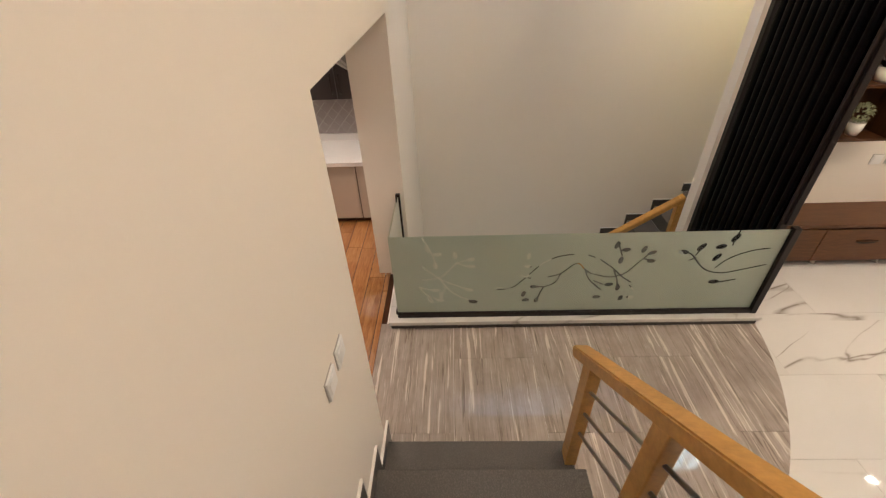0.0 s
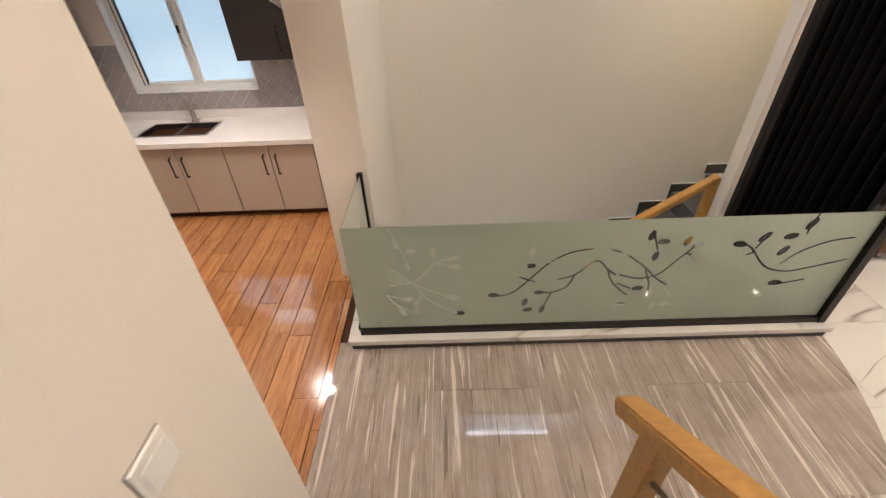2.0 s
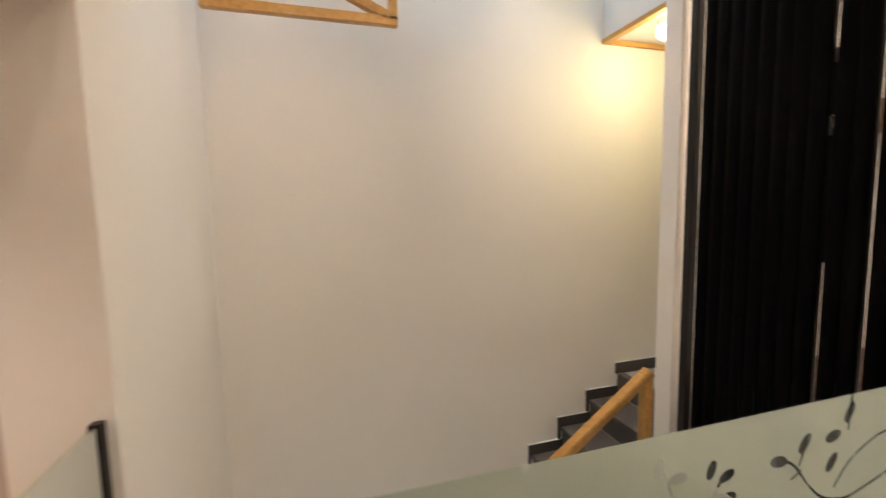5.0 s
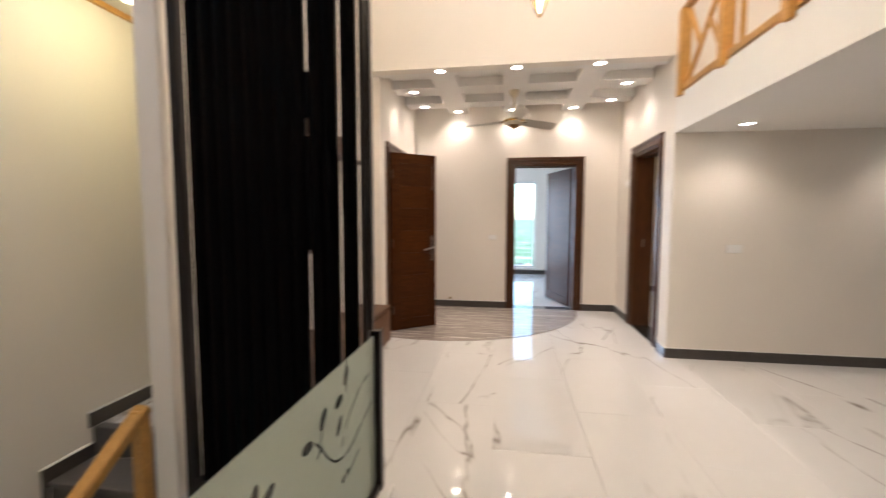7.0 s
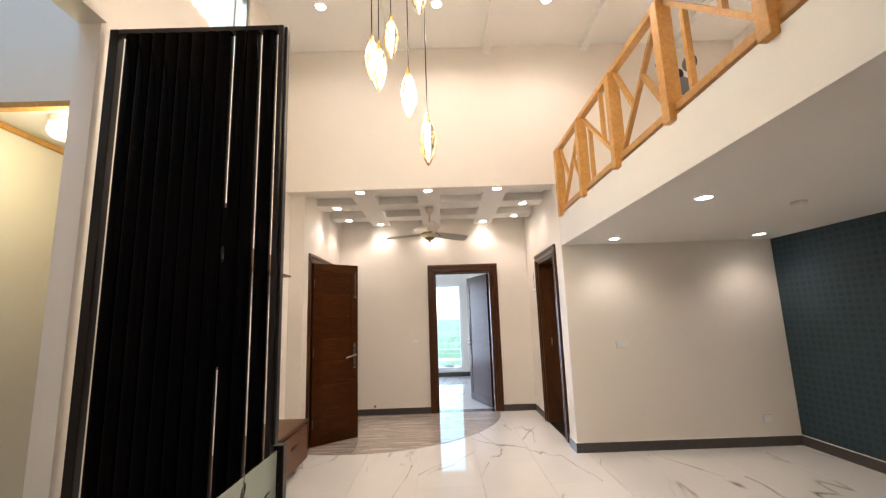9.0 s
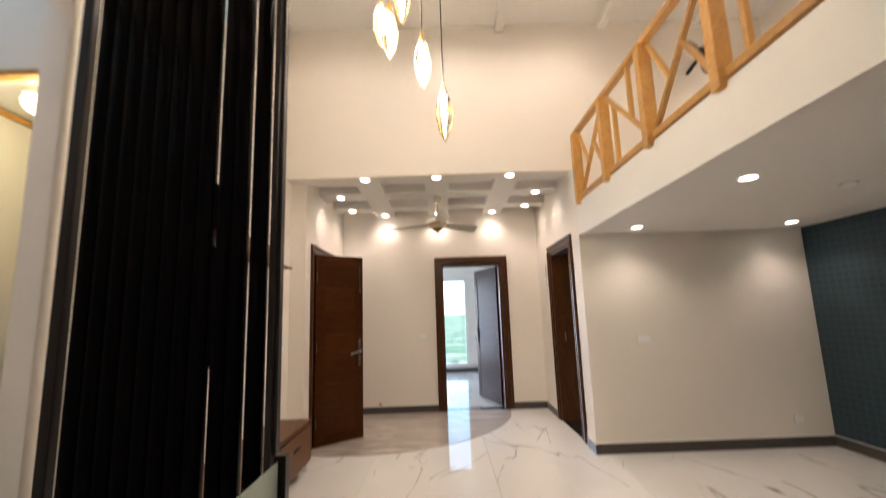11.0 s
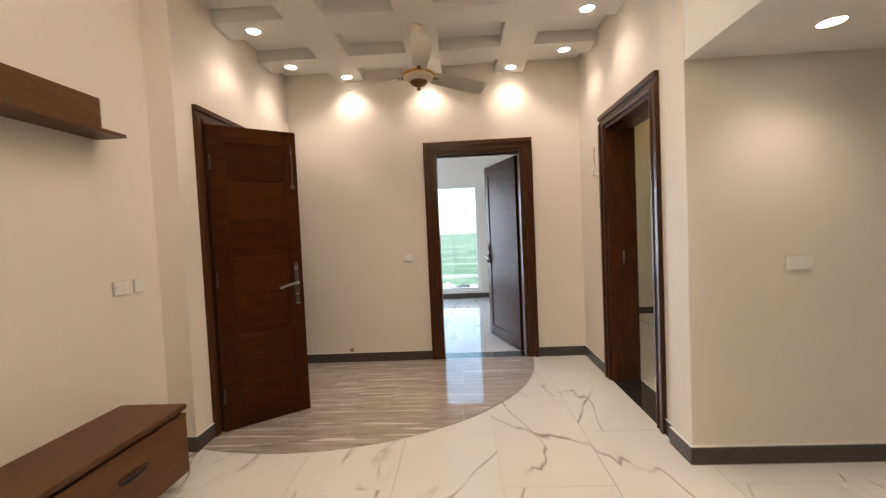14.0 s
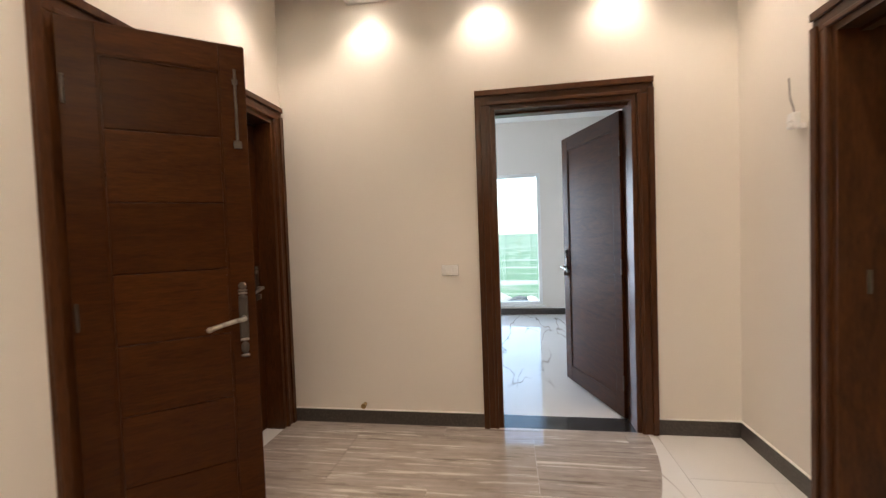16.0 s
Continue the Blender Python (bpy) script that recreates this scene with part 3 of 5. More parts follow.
# ---- bedroom window ----
win = empty("window_1", "tall white-framed bedroom window over the lawn", "window", kind="structure")
for nm, d in (("frame_side", (10.52, 1.10, .15, 10.60, 1.15, 2.2)), ("frame_side", (10.52, 2.30, .15, 10.60, 2.35, 2.2)),
              ("frame_head", (10.52, 1.15, 2.15, 10.60, 2.30, 2.2)), ("frame_sill", (10.52, 1.15, .15, 10.60, 2.30, .20))):
    boxpart(nm, M_WHITEP, win, *d, bevel=.004)
pane = boxpart("pane", M_CLEAR, win, 10.555, 1.15, .20, 10.561, 2.30, 2.15)
pane.visible_shadow = False
boxpart("sill", M_TRIMW, win, 10.46, 1.06, .115, 10.52, 2.39, .149, bevel=.004)

# daylight by area lamps: unseen second bedroom window, skylight, one added over the landing
window_light(pose(10.6, 2.85, 1.2, 0, 90, 0), 1.9, .75, P_BED, (.68, .79, 1))
window_light(pose(.9, 3.93, TOP + .2), 1.2, .8, P_SKY, (.32, .62, 1))
window_light(pose(3.6, 3.93, TOP + .2), 2.0, .8, P_UP, (.70, .86, 1))
# opaque cover added out of view, blocking sun and sky above the lamps
bm = bmesh.new()
bx(bm, LX, TVY + .115, TOP + .26, 4.85, BACK, TOP + .36)
bx(bm, 4.85, TVY + .115, 2.9, 5.0, BACK, TOP + .36)
bx(bm, 2.52, TVY + .0, TOP + .15, 4.85, TVY + .114, TOP + .36)
structure("well_cover", bm, M_CEIL, "unseen white cover added over the stairwell lamps to shut out sun and sky", "roof light")

# ---- stairs down from the upper floor ----
RISE, GOING, FRONT, SX = .19, .247, 1.285, .545
flight = empty("staircase", "dark grey granite staircase with a pine and steel balustrade", "staircase")
for k in range(13):
    y1, y0, z = FRONT - GOING * k, FRONT - GOING * (k + 1), RISE * (k + 1)
    boxpart("tread", M_STEP, flight, LX + .001, y0 - .02, z - .035, SX, y1 + .012, z, bevel=.006)
    boxpart("riser", M_STEP, flight, LX + .001, y1 - .02, z - RISE, SX - .015, y1, z - .035)
bm = bmesh.new()
for k in range(13):
    y1, y0, z = FRONT - GOING * k, FRONT - GOING * (k + 1), RISE * (k + 1)
    bx(bm, LX + .002, y0, 0, SX - .03, y1 - .021, z - .036)
part("core", bm, M_WALL, flight, "painted solid core under the steps")
for k in range(13):
    y1, y0, z = FRONT - GOING * k, FRONT - GOING * (k + 1), RISE * (k + 1)
    bm = bmesh.new()
    bx(bm, LX + .001, y0, z, LX + .013, y1 + .0, z + .085)
    bx(bm, LX + .001, y1, z - RISE + .0, LX + .013, y1 + .075, z + .085)
    part("step_skirting", bm, M_SKIRT, flight)
    bm = bmesh.new()
    bx(bm, LX + .0005, y0 + .074, z + .0855, LX + .014, y1 + .076, z + .092)
    bx(bm, LX + .0005, y1 + .0755, z - RISE + .085, LX + .014, y1 + .082, z + .092)
    part("skirting_bead", bm, M_TRIMW, flight)

SLOPE = RISE / GOING
RX = .52


def rail_z(y):
    return .905 + (1.33 - y) * SLOPE


bal = empty("stair_balustrade", "honey pine handrail and posts with three steel rods", "balustrade")
bm = bmesh.new()
beam(bm, (RX, 1.36, rail_z(1.36) - .03), (RX, -1.55, rail_z(-1.55) - .03), .075, .055)
bmesh.ops.bevel(bm, geom=bm.edges[:], offset=.006, segments=2, affect='EDGES')
part("handrail", bm, M_PINE, bal)
posts = (1.20, .69, .18, -.33, -.84, -1.35)
for y in posts:
    zb = RISE * (math.floor((FRONT - y) / GOING) + 1)
    boxpart("post", M_PINE, bal, RX - .028, y - .04, zb, RX + .028, y + .04, rail_z(y) - .04, bevel=.005)
for off in (.22, .38, .54):
    bm = bmesh.new()
    cyl(bm, (RX, 1.20, rail_z(1.20) - off), (RX, -1.4, rail_z(-1.4) - off), .008, 10)
    part("steel_rod", bm, M_STEEL, bal, smooth=True)

# ---- stairs down to the basement ----
low = empty("basement_stairs", "dark grey granite stairs going down beside the well", "staircase")
BX, BG, BR = 2.60, .272, .193
for k in range(11):
    x1, x0, z = BX - BG * k, BX - BG * (k + 1), -BR * (k + 1)
    boxpart("tread", M_STEP, low, x0 - .015, TVY + .116, z - .035, x1, BACK - .001, z, bevel=.006)
    boxpart("riser", M_STEP, low, x1 - .0, TVY + .116, z - .0, x1 + .02, BACK - .001, z + BR - .036)
    bm = bmesh.new()
    bx(bm, x0 - .02, BACK - .013, z, x1 + .0, BACK - .001, z + .085)
    bx(bm, x0 - .045, BACK - .013, z - BR, x0 - .02, BACK - .001, z + .085)
    part("step_skirting", bm, M_SKIRT, low)
    bm = bmesh.new()
    bx(bm, x0 - .05, BACK - .014, z + .0855, x1 - .02, BACK - .0005, z + .092)
    part("skirting_bead", bm, M_TRIMW, low)
bm = bmesh.new()
for k in range(11):
    bx(bm, BX - BG * (k + 1) + .001, TVY + .117, -2.6, BX - BG * k + .019, BACK - .002, -BR * (k + 1) - .036)
part("core", bm, M_WALL, low, "painted solid core under the steps")
boxpart("landing_edge", M_STEP, low, BX - .012, TVY + .116, -.04, BX + .06, BACK - .014, 0, bevel=.005)
bm = bmesh.new()
bx(bm, BX + .06, TVY + .116, -.2, 4.85, BACK, -.001)
structure("floor_landing", bm, M_MARBLE, "white marble landing at the top of the basement stairs", "floor")
skirting("baseboard_landing", [(BX - .025, BACK - S, 4.85, BACK)])

brail = empty("basement_handrail", "honey pine newel and handrail of the basement stairs", "handrail")
boxpart("newel", M_PINE, brail, 2.03, TVY + .155, -.193, 2.09, TVY + .215, .43, bevel=.005)
bm = bmesh.new()
beam(bm, (2.085, TVY + .185, .43), (1.22, TVY + .185, .43 - .865 * BR / BG), .075, .05)
bmesh.ops.bevel(bm, geom=bm.edges[:], offset=.006, segments=2, affect='EDGES')
part("handrail", bm, M_PINE, brail)
for x in (1.25,):
    zb = -BR * (math.floor((BX - x) / BG) + 1)
    boxpart("post", M_PINE, brail, x - .03, TVY + .157, zb, x + .03, TVY + .213, .41 - (2.085 - x) * BR / BG, bevel=.005)

# pine trim and lamp under the landing
bm = bmesh.new()
bx(bm, 2.385, TVY + .116, 2.71, 2.44, BACK, 2.747, .004)
tagged(part("landing_trim", bm, M_PINE), "honey pine edge trim under the upper landing", "trim", kind="structure")
bm = bmesh.new()
bx(bm, 2.4405, BACK - .03, 2.71, 4.85, BACK - .0005, 2.747, .004)
tagged(part("landing_wall_trim", bm, M_PINE), "honey pine trim along the wall under the landing", "trim", kind="structure")
globe = empty("ceiling_lamp", "round white ceiling lamp glowing warm under the landing", "lamp")
bm = bmesh.new()
cyl(bm, (2.60, 3.98, 2.70), (2.60, 3.98, 2.748), .07, 24)
part("base", bm, M_WHITEP, globe)
bm = bmesh.new()
bmesh.ops.create_uvsphere(bm, u_segments=20, v_segments=12, radius=.075, matrix=Matrix.Translation((2.60, 3.98, 2.66)) @ Matrix.Diagonal((1, 1, .8, 1)))
part("shade", bm, M_GLOBE, globe, smooth=True)

# upper landing railing in the stairwell
ur = empty("landing_railing", "honey pine railing with slanting braces high in the stairwell", "railing")
for nm, p, q in (("bottom_rail", (-.36, 4.05, 2.55), (.68, 4.05, 2.55)), ("post", (-.335, 4.05, 2.56), (-.335, 4.05, TOP)), ("post", (.655, 4.05, 2.56), (.655, 4.05, TOP)),
                 ("brace", (-.30, 4.05, 2.58), (.16, 4.05, 2.78)), ("brace", (.62, 4.05, 2.58), (.16, 4.05, 2.78)), ("middle_rail", (-.30, 4.05, 3.25), (.62, 4.05, 3.25))):
    bm = bmesh.new()
    beam(bm, p, q, .05, .05, (0, 1, 0))
    part(nm, bm, M_PINE, ur)

# skylight over the well
sk = empty("skylight", "bright skylight opening over the stairwell", "skylight", kind="structure")
for nm, d in (("kerb", (.2, TVY + .115, TOP, .24, BACK, TOP + .255)), ("kerb", (1.56, TVY + .115, TOP, 1.6, BACK, TOP + .255))):
    boxpart(nm, M_TRIMW, sk, *d)

# ---- glass railing round the well ----
rail = empty("glass_railing", "frosted glass railing with clear leaf branches on a marble kerb", "railing")
boxpart("kerb_base", M_SKIRT, rail, LX - .105, GY - .05, 0, GX + .04, GY + .10, .045)
boxpart("kerb_top", M_MARBLE, rail, LX - .12, GY - .065, .046, GX + .055, GY + .11, .082, bevel=.005)
boxpart("bottom_channel", M_PBLACK, rail, LX - .05, GY - .018, .083, GX - .018, GY + .018, .118, bevel=.003)
boxpart("end_post", M_PBLACK, rail, GX - .017, GY - .024, .083, GX + .029, GY + .024, .84, bevel=.004)
boxpart("side_kerb_base", M_SKIRT, rail, LX - .105, GY + .101, 0, LX + .02, 2.999, .045)
boxpart("side_kerb_top", M_MARBLE, rail, LX - .12, GY + .111, .046, LX + .035, 2.999, .082, bevel=.005)
boxpart("side_channel", M_PBLACK, rail, LX - .068, GY + .02, .083, LX - .032, 2.999, .118, bevel=.003)
boxpart("wall_clamp", M_PBLACK, rail, LX - .065, 2.965, .12, LX - .030, 2.9985, .82, bevel=.003)

# branch pattern: distance to strokes and leaves in the pane's own plane (u along, w up)
STROKES, LEAVES = [], []


def leaf(u, w, ang, ln=.05, wd=.016):
    LEAVES.append((u, w, radians(ang), ln, wd))


def branch(u, w, ang, ln, bend, width=.005, leaves=True, gap=False):
    pts, a = [(u, w)], radians(ang)
    n = 7
    for i in range(n):
        a += radians(bend) / n
        pts.append((pts[-1][0] + ln / n * math.cos(a), pts[-1][1] + ln / n * math.sin(a)))
    for i, (p, q) in enumerate(zip(pts, pts[1:])):
        if not (gap and i == 3):
            STROKES.append((*p, *q, width))
    if leaves:
        e = pts[-1]
        leaf(e[0] + .03 * math.cos(a), e[1] + .03 * math.sin(a), math.degrees(a))
    return pts, a


def stem(*pts):
    """A smooth stem through points given as u, w, u, w ..., each in metres along and up the pane."""
    p = [Vector(q) for q in zip(pts[::2], pts[1::2])]
    out = []
    for i in range(len(p) - 1):
        a, b, c, d = p[max(i - 1, 0)], p[i], p[i + 1], p[min(i + 2, len(p) - 1)]
        for k in range(6):
            s = k / 6
            out.append(.5 * (2 * b + (c - a) * s + (2 * a - 5 * b + 4 * c - d) * s ** 2 + (3 * b - 3 * c + d - a) * s ** 3))
    out.append(p[-1])
    for a, b in zip(out, out[1:]):
        STROKES.append((a.x, a.y, b.x, b.y, .005))


# spray at the kitchen end
stem(.22, .44, .29, .37, .38, .3, .53, .23)
stem(.21, .32, .33, .34, .4, .4, .46, .47, .52, .49)
stem(.46, .47, .54, .44)
stem(.33, .34, .37, .25, .35, .18)
stem(.33, .34, .42, .2, .56, .11)
stem(.18, .25, .28, .22)
stem(.18, .25, .25, .15)
stem(.23, .18, .31, .13)
stem(.23, .69, .26, .63, .29, .55, .31, .48)
for u, w, a in ((.45, .54, 95), (.56, .5, 15), (.56, .44, -5), (.55, .22, -10), (.34, .17, -95), (.58, .1, -5), (.3, .22, 0), (.26, .12, -65), (.33, .12, -5), (.26, .6, 100), (.33, .55, 0), (.31, .45, -80)):
    leaf(u, w, a, .068, .027)
# long arching branches
stem(.79, .22, .87, .24, .93, .3, .98, .36, 1.06, .45, 1.16, .51, 1.27, .53)
stem(.9, .36, .94, .34, .99, .32)
stem(1.11, .33, 1.2, .36, 1.3, .45, 1.37, .39, 1.42, .35)
stem(1.2, .36, 1.17, .28, 1.1, .24, 1.03, .24)
stem(1.09, .23, 1.07, .18, 1.06, .13)
for u, w, a in ((.77, .23, 180), (.96, .43, 0), (.96, .52, 80), (1.02, .24, 180), (1.05, .11, -100), (.95, .17, 75), (.97, .11, 10)):
    leaf(u, w, a, .058, .024)
# spray in the middle
stem(1.37, .39, 1.41, .3, 1.51, .2)
stem(1.44, .29, 1.52, .25)
stem(1.37, .52, 1.42, .5)
stem(1.46, .48, 1.56, .4, 1.64, .32, 1.71, .27)
stem(1.44, .35, 1.55, .32, 1.65, .35, 1.72, .44, 1.78, .52)
stem(1.75, .48, 1.8, .47)
stem(1.57, .38, 1.61, .29, 1.62, .24)
stem(1.55, .63, 1.6, .51)
stem(1.71, .24, 1.76, .18)
for u, w, a in ((1.56, .25, 5), (1.8, .53, 20), (1.74, .56, 70), (1.81, .46, 0), (1.63, .22, -90), (1.55, .6, 75), (1.62, .56, 0), (1.6, .47, 85), (1.67, .11, 80), (1.74, .12, 0), (1.49, .13, 0)):
    leaf(u, w, a, .062, .026)
# spray at the post
stem(2, .53, 2.07, .51, 2.16, .41, 2.23, .36, 2.33, .34, 2.43, .36, 2.61, .41)
stem(2.07, .46, 2.11, .48)
stem(2.1, .5, 2.12, .55)
stem(2.32, .58, 2.32, .65, 2.33, .7)
stem(2.27, .39, 2.34, .47, 2.46, .53, 2.58, .55)
stem(2.32, .25, 2.45, .28)
for u, w, a in ((2.01, .53, 170), (2.12, .57, 50), (2.25, .57, 10), (2.25, .48, 55), (2.3, .26, 180), (2.32, .64, 60)):
    leaf(u, w, a, .075, .030)


def motif(u, w):
    d = 9.0
    for x0, y0, x1, y1, r in STROKES:
        if min(x0, x1) - .03 < u < max(x0, x1) + .03 and min(y0, y1) - .03 < w < max(y0, y1) + .03:
            dx, dy = x1 - x0, y1 - y0
            k = max(0, min(1, ((u - x0) * dx + (w - y0) * dy) / (dx * dx + dy * dy)))
            d = min(d, math.hypot(u - x0 - k * dx, w - y0 - k * dy) - r)
    for x, y, a, ln, wd in LEAVES:
        du, dw = u - x, w - y
        if abs(du) < .08 and abs(dw) < .08:
            p, q = (du * math.cos(a) + dw * math.sin(a)) / (ln / 2), (dw * math.cos(a) - du * math.sin(a)) / (wd / 2 * 1.3)
            d = min(d, (math.hypot(p, q) - 1) * wd / 2)
    return d


def frosted(name, length, height, place, step=.0075):
    """A frosted film with the pattern left clear; place(u, w) gives the point in the room."""
    nu, nw = int(length / step), int(height / step)
    vals = [[motif(length * i / nu, height * j / nw) for j in range(nw + 1)] for i in range(nu + 1)]
    bm = bmesh.new()
    for j in range(nw):
        run = None
        for i in range(nu + 1):
            plain = i < nu and min(vals[i][j], vals[i + 1][j], vals[i][j + 1], vals[i + 1][j + 1]) > 0
            if plain and run is None:
                run = i
            if not plain and run is not None:
                bm.faces.new([bm.verts.new(place(length * a / nu, height * c / nw)) for a, c in ((run, j), (i, j), (i, j + 1), (run, j + 1))])
                run = None
            if i < nu and not plain:
                cs = [(i, j), (i + 1, j), (i + 1, j + 1), (i, j + 1)]
                vs = [vals[a][c] for a, c in cs]
                poly = []
                for k in range(4):
                    (a, c), (e, f), va, vb = cs[k], cs[(k + 1) % 4], vs[k], vs[(k + 1) % 4]
                    if va > 0:
                        poly.append((a, c))
                    if (va > 0) != (vb > 0):
                        s = va / (va - vb)
                        poly.append((a + (e - a) * s, c + (f - c) * s))
                if len(poly) > 2:
                    bm.faces.new([bm.verts.new(place(length * a / nu, height * c / nw)) for a, c in poly])
    return part(name, bm, M_FILM, rail, "sage-tinted frosting with clear leaves")


M_FILM = mat("frosted_film", (.625, .63, .57), .40)
ft, fn, fl, fb = nodes_of(M_FILM)
tr = ft.nodes.new("ShaderNodeBsdfTranslucent")
tr.inputs[0].default_value = (.60, .62, .56, 1)
ms = ft.nodes.new("ShaderNodeMixShader")
ms.inputs[0].default_value = .42
fl.new(fb.outputs[0], ms.inputs[1])
fl.new(tr.outputs[0], ms.inputs[2])
fl.new(ms.outputs[0], ft.nodes["Material Output"].inputs[0])
bm = bmesh.new()
bx(bm, LX - .05, GY - .005, .119, GX - .018, GY + .005, .828)
front_pane = part("front_pane", bm, M_CLEAR, rail, "clear toughened glass pane")
front_pane.visible_shadow = False
frosted("front_frosting", GX - .018 - LX + .05, .70, lambda u, w: (LX - .05 + u, GY + .0065, .122 + w))
bm = bmesh.new()
bx(bm, LX - .055, GY + .02, .119, LX - .045, 2.964, .815)
side_pane = part("side_pane", bm, M_CLEAR, rail, "clear toughened glass pane")
side_pane.visible_shadow = False
STROKES, LEAVES = [], []
branch(.10, .10, 60, .30, 30)
branch(.32, .20, 100, .25, -40)
frosted("side_frosting", 2.964 - GY - .02, .69, lambda u, w: (LX - .0435, GY + .02 + u, .122 + w))

# ---- black slatted screen ----
screen = empty("slatted_screen", "tall black fluted screen with narrow gaps in a bronze frame", "screen")
PX, PT = 2.085, 2.955
boxpart("frame_post", M_PBLACK, screen, PX - .022, 3.236, .0, PX + .022, 3.284, PT, bevel=.004)
boxpart("frame_post", M_PBLACK, screen, PX - .022, 2.3735, .12, PX + .024, 2.399, PT, bevel=.004)
boxpart("edge_cap", M_PBLACK, screen, PX - .005, 2.358, .86, PX + .036, 2.3732, PT, bevel=.003)
boxpart("top_bar", M_PBLACK, screen, PX - .021, 2.3995, PT - .03, PX + .021, 3.235, PT, bevel=.004)
boxpart("bottom_bar", M_PBLACK, screen, PX - .021, 2.3995, .0, PX + .021, 3.235, .10, bevel=.004)


def slat_field(y0, y1, n):
    w = (y1 - y0) / n
    bm = bmesh.new()
    prof = []
    for k in range(13):
        a = math.pi * k / 12
        prof.append((-.017 - .009 * math.sin(a), -w / 2 * math.cos(a) * .95))
    prof = [(.0, -w / 2), *[(x, y) for x, y in prof], (.0, w / 2)]
    prof += [(-x, y) for x, y in prof[::-1][1:-1]]
    lo = [bm.verts.new((x, y, .101)) for x, y in prof]
    hi = [bm.verts.new((x, y, PT - .031)) for x, y in prof]
    for i in range(len(prof)):
        bm.faces.new((lo[i], lo[(i + 1) % len(prof)], hi[(i + 1) % len(prof)], hi[i]))
    bm.faces.new(lo[::-1])
    bm.faces.new(hi)
    first = part("slat", bm, M_BLACK, screen)
    for k in range(n):
        ob = first if k == 0 else new("slat", first.data)
        ob.parent = screen
        ob.location = (PX, y0 + w * (k + .5), 0)


slat_field(2.648, 3.200, 8)
slat_field(2.502, 2.628, 2)
slat_field(2.417, 2.484, 1)
# black spacer blocks close the first gap over two stretches
for z0, z1 in ((1.78, 1.97), (1.21, 1.70)):
    boxpart("spacer", M_BLACK, screen, PX - .012, 2.6285, z0, PX + .012, 2.6475, z1)

# ---- television wall ----
tv = empty("media_console", "low walnut media console with three drawers on stub feet", "console")
CX0, CX1, CF = 2.26, 4.50, 2.968
boxpart("body", M_TV, tv, CX0 + .01, CF + .02, .075, CX1 - .01, TVY - .001, .408)
boxpart("top", M_TV, tv, CX0, CF - .005, .420, CX1, TVY - .001, .447, bevel=.003)
boxpart("top_gap", M_PBLACK, tv, CX0 + .02, CF + .025, .4085, CX1 - .02, TVY - .01, .4195)
for k in range(3):
    a, b = CX0 + (CX1 - CX0) * k / 3, CX0 + (CX1 - CX0) * (k + 1) / 3
    dr = boxpart("drawer", M_TV, tv, a + .003, CF, .08, b - .003, CF + .019, .400, bevel=.002)
    c = (a + b) / 2
    # flat dark disc on the face paints the shaded hollow behind the handle
    bm = bmesh.new()
    lathe(bm, [(.001, -.004), (.085, -.004), (.085, .0), (.001, .0)], 24)
    bmesh.ops.transform(bm, matrix=Matrix.Translation((c, CF - .0048, .275)) @ Matrix.Rotation(radians(90), 4, 'X') @ Matrix.Diagonal((1, .22, 1, 1)), verts=bm.verts)
    part("recess_shade_disc", bm, M_PBLACK, dr)
    bm = bmesh.new()
    tube(bm, [(c - .085 + .17 * i / 8, CF - .012 * math.sin(math.pi * i / 8) - .003, .283 + .006 * math.sin(math.pi * i / 8)) for i in range(9)], .006, 8)
    part("handle", bm, M_FRAME, dr, smooth=True)
for x in (CX0 + .18, CX0 + .85, CX1 - .85, CX1 - .18):
    for y in (CF + .07, TVY - .07):
        bm = bmesh.new()
        lathe(bm, [(.012, .0), (.022, .004), (.024, .016), (.014, .026), (.020, .045), (.020, .0748)], 16, (x, y, 0))
        part("foot", bm, M_STEEL if y < 3.2 else M_PBLACK, tv, smooth=True)

shelf = empty("wall_shelf", "walnut back board with a narrow ledge on the television wall", "shelf")
SF = 3.10
boxpart("back_board", M_TV, shelf, 3.186, 3.288, 1.8905, 4.466, TVY - .001, 2.083, bevel=.002)
boxpart("ledge", M_TV, shelf, 3.186, 3.165, 1.872, 4.475, TVY - .001, 1.89, bevel=.002)

M_CUB = wood("dark_walnut", (.045, .017, .006), (.085, .033, .012), (9, 9, 1.4), .4, .25)
cub = empty("wall_cubby", "tall open dark walnut cubby shelf with three compartments", "shelf")
UX0, UX1, UZ0, UZ1 = 2.74, 3.185, 1.105, 2.26
boxpart("side", M_CUB, cub, UX0, SF, UZ0, UX0 + .018, TVY - .001, UZ1)
boxpart("side", M_CUB, cub, UX1 - .018, SF, UZ0, UX1, TVY - .001, UZ1)
for nm, z in (("bottom", UZ0), ("shelf_board", 1.495), ("shelf_board", 1.885), ("top", UZ1 - .018)):
    boxpart(nm, M_CUB, cub, UX0 + .0185, SF + .001, z, UX1 - .0185, TVY - .012, z + .018)
boxpart("back", M_CUB, cub, UX0 + .0185, TVY - .0115, UZ0, UX1 - .0185, TVY - .001, UZ1)
M_POT = mat("white_ceramic", (.78, .76, .72), .25)
M_LEAFG = mat("plant_green", (.07, .17, .035), .55)
M_LEAFP = mat("plant_pale", (.38, .42, .26), .6)
M_LEAFD = mat("plant_purple", (.035, .012, .016), .6)


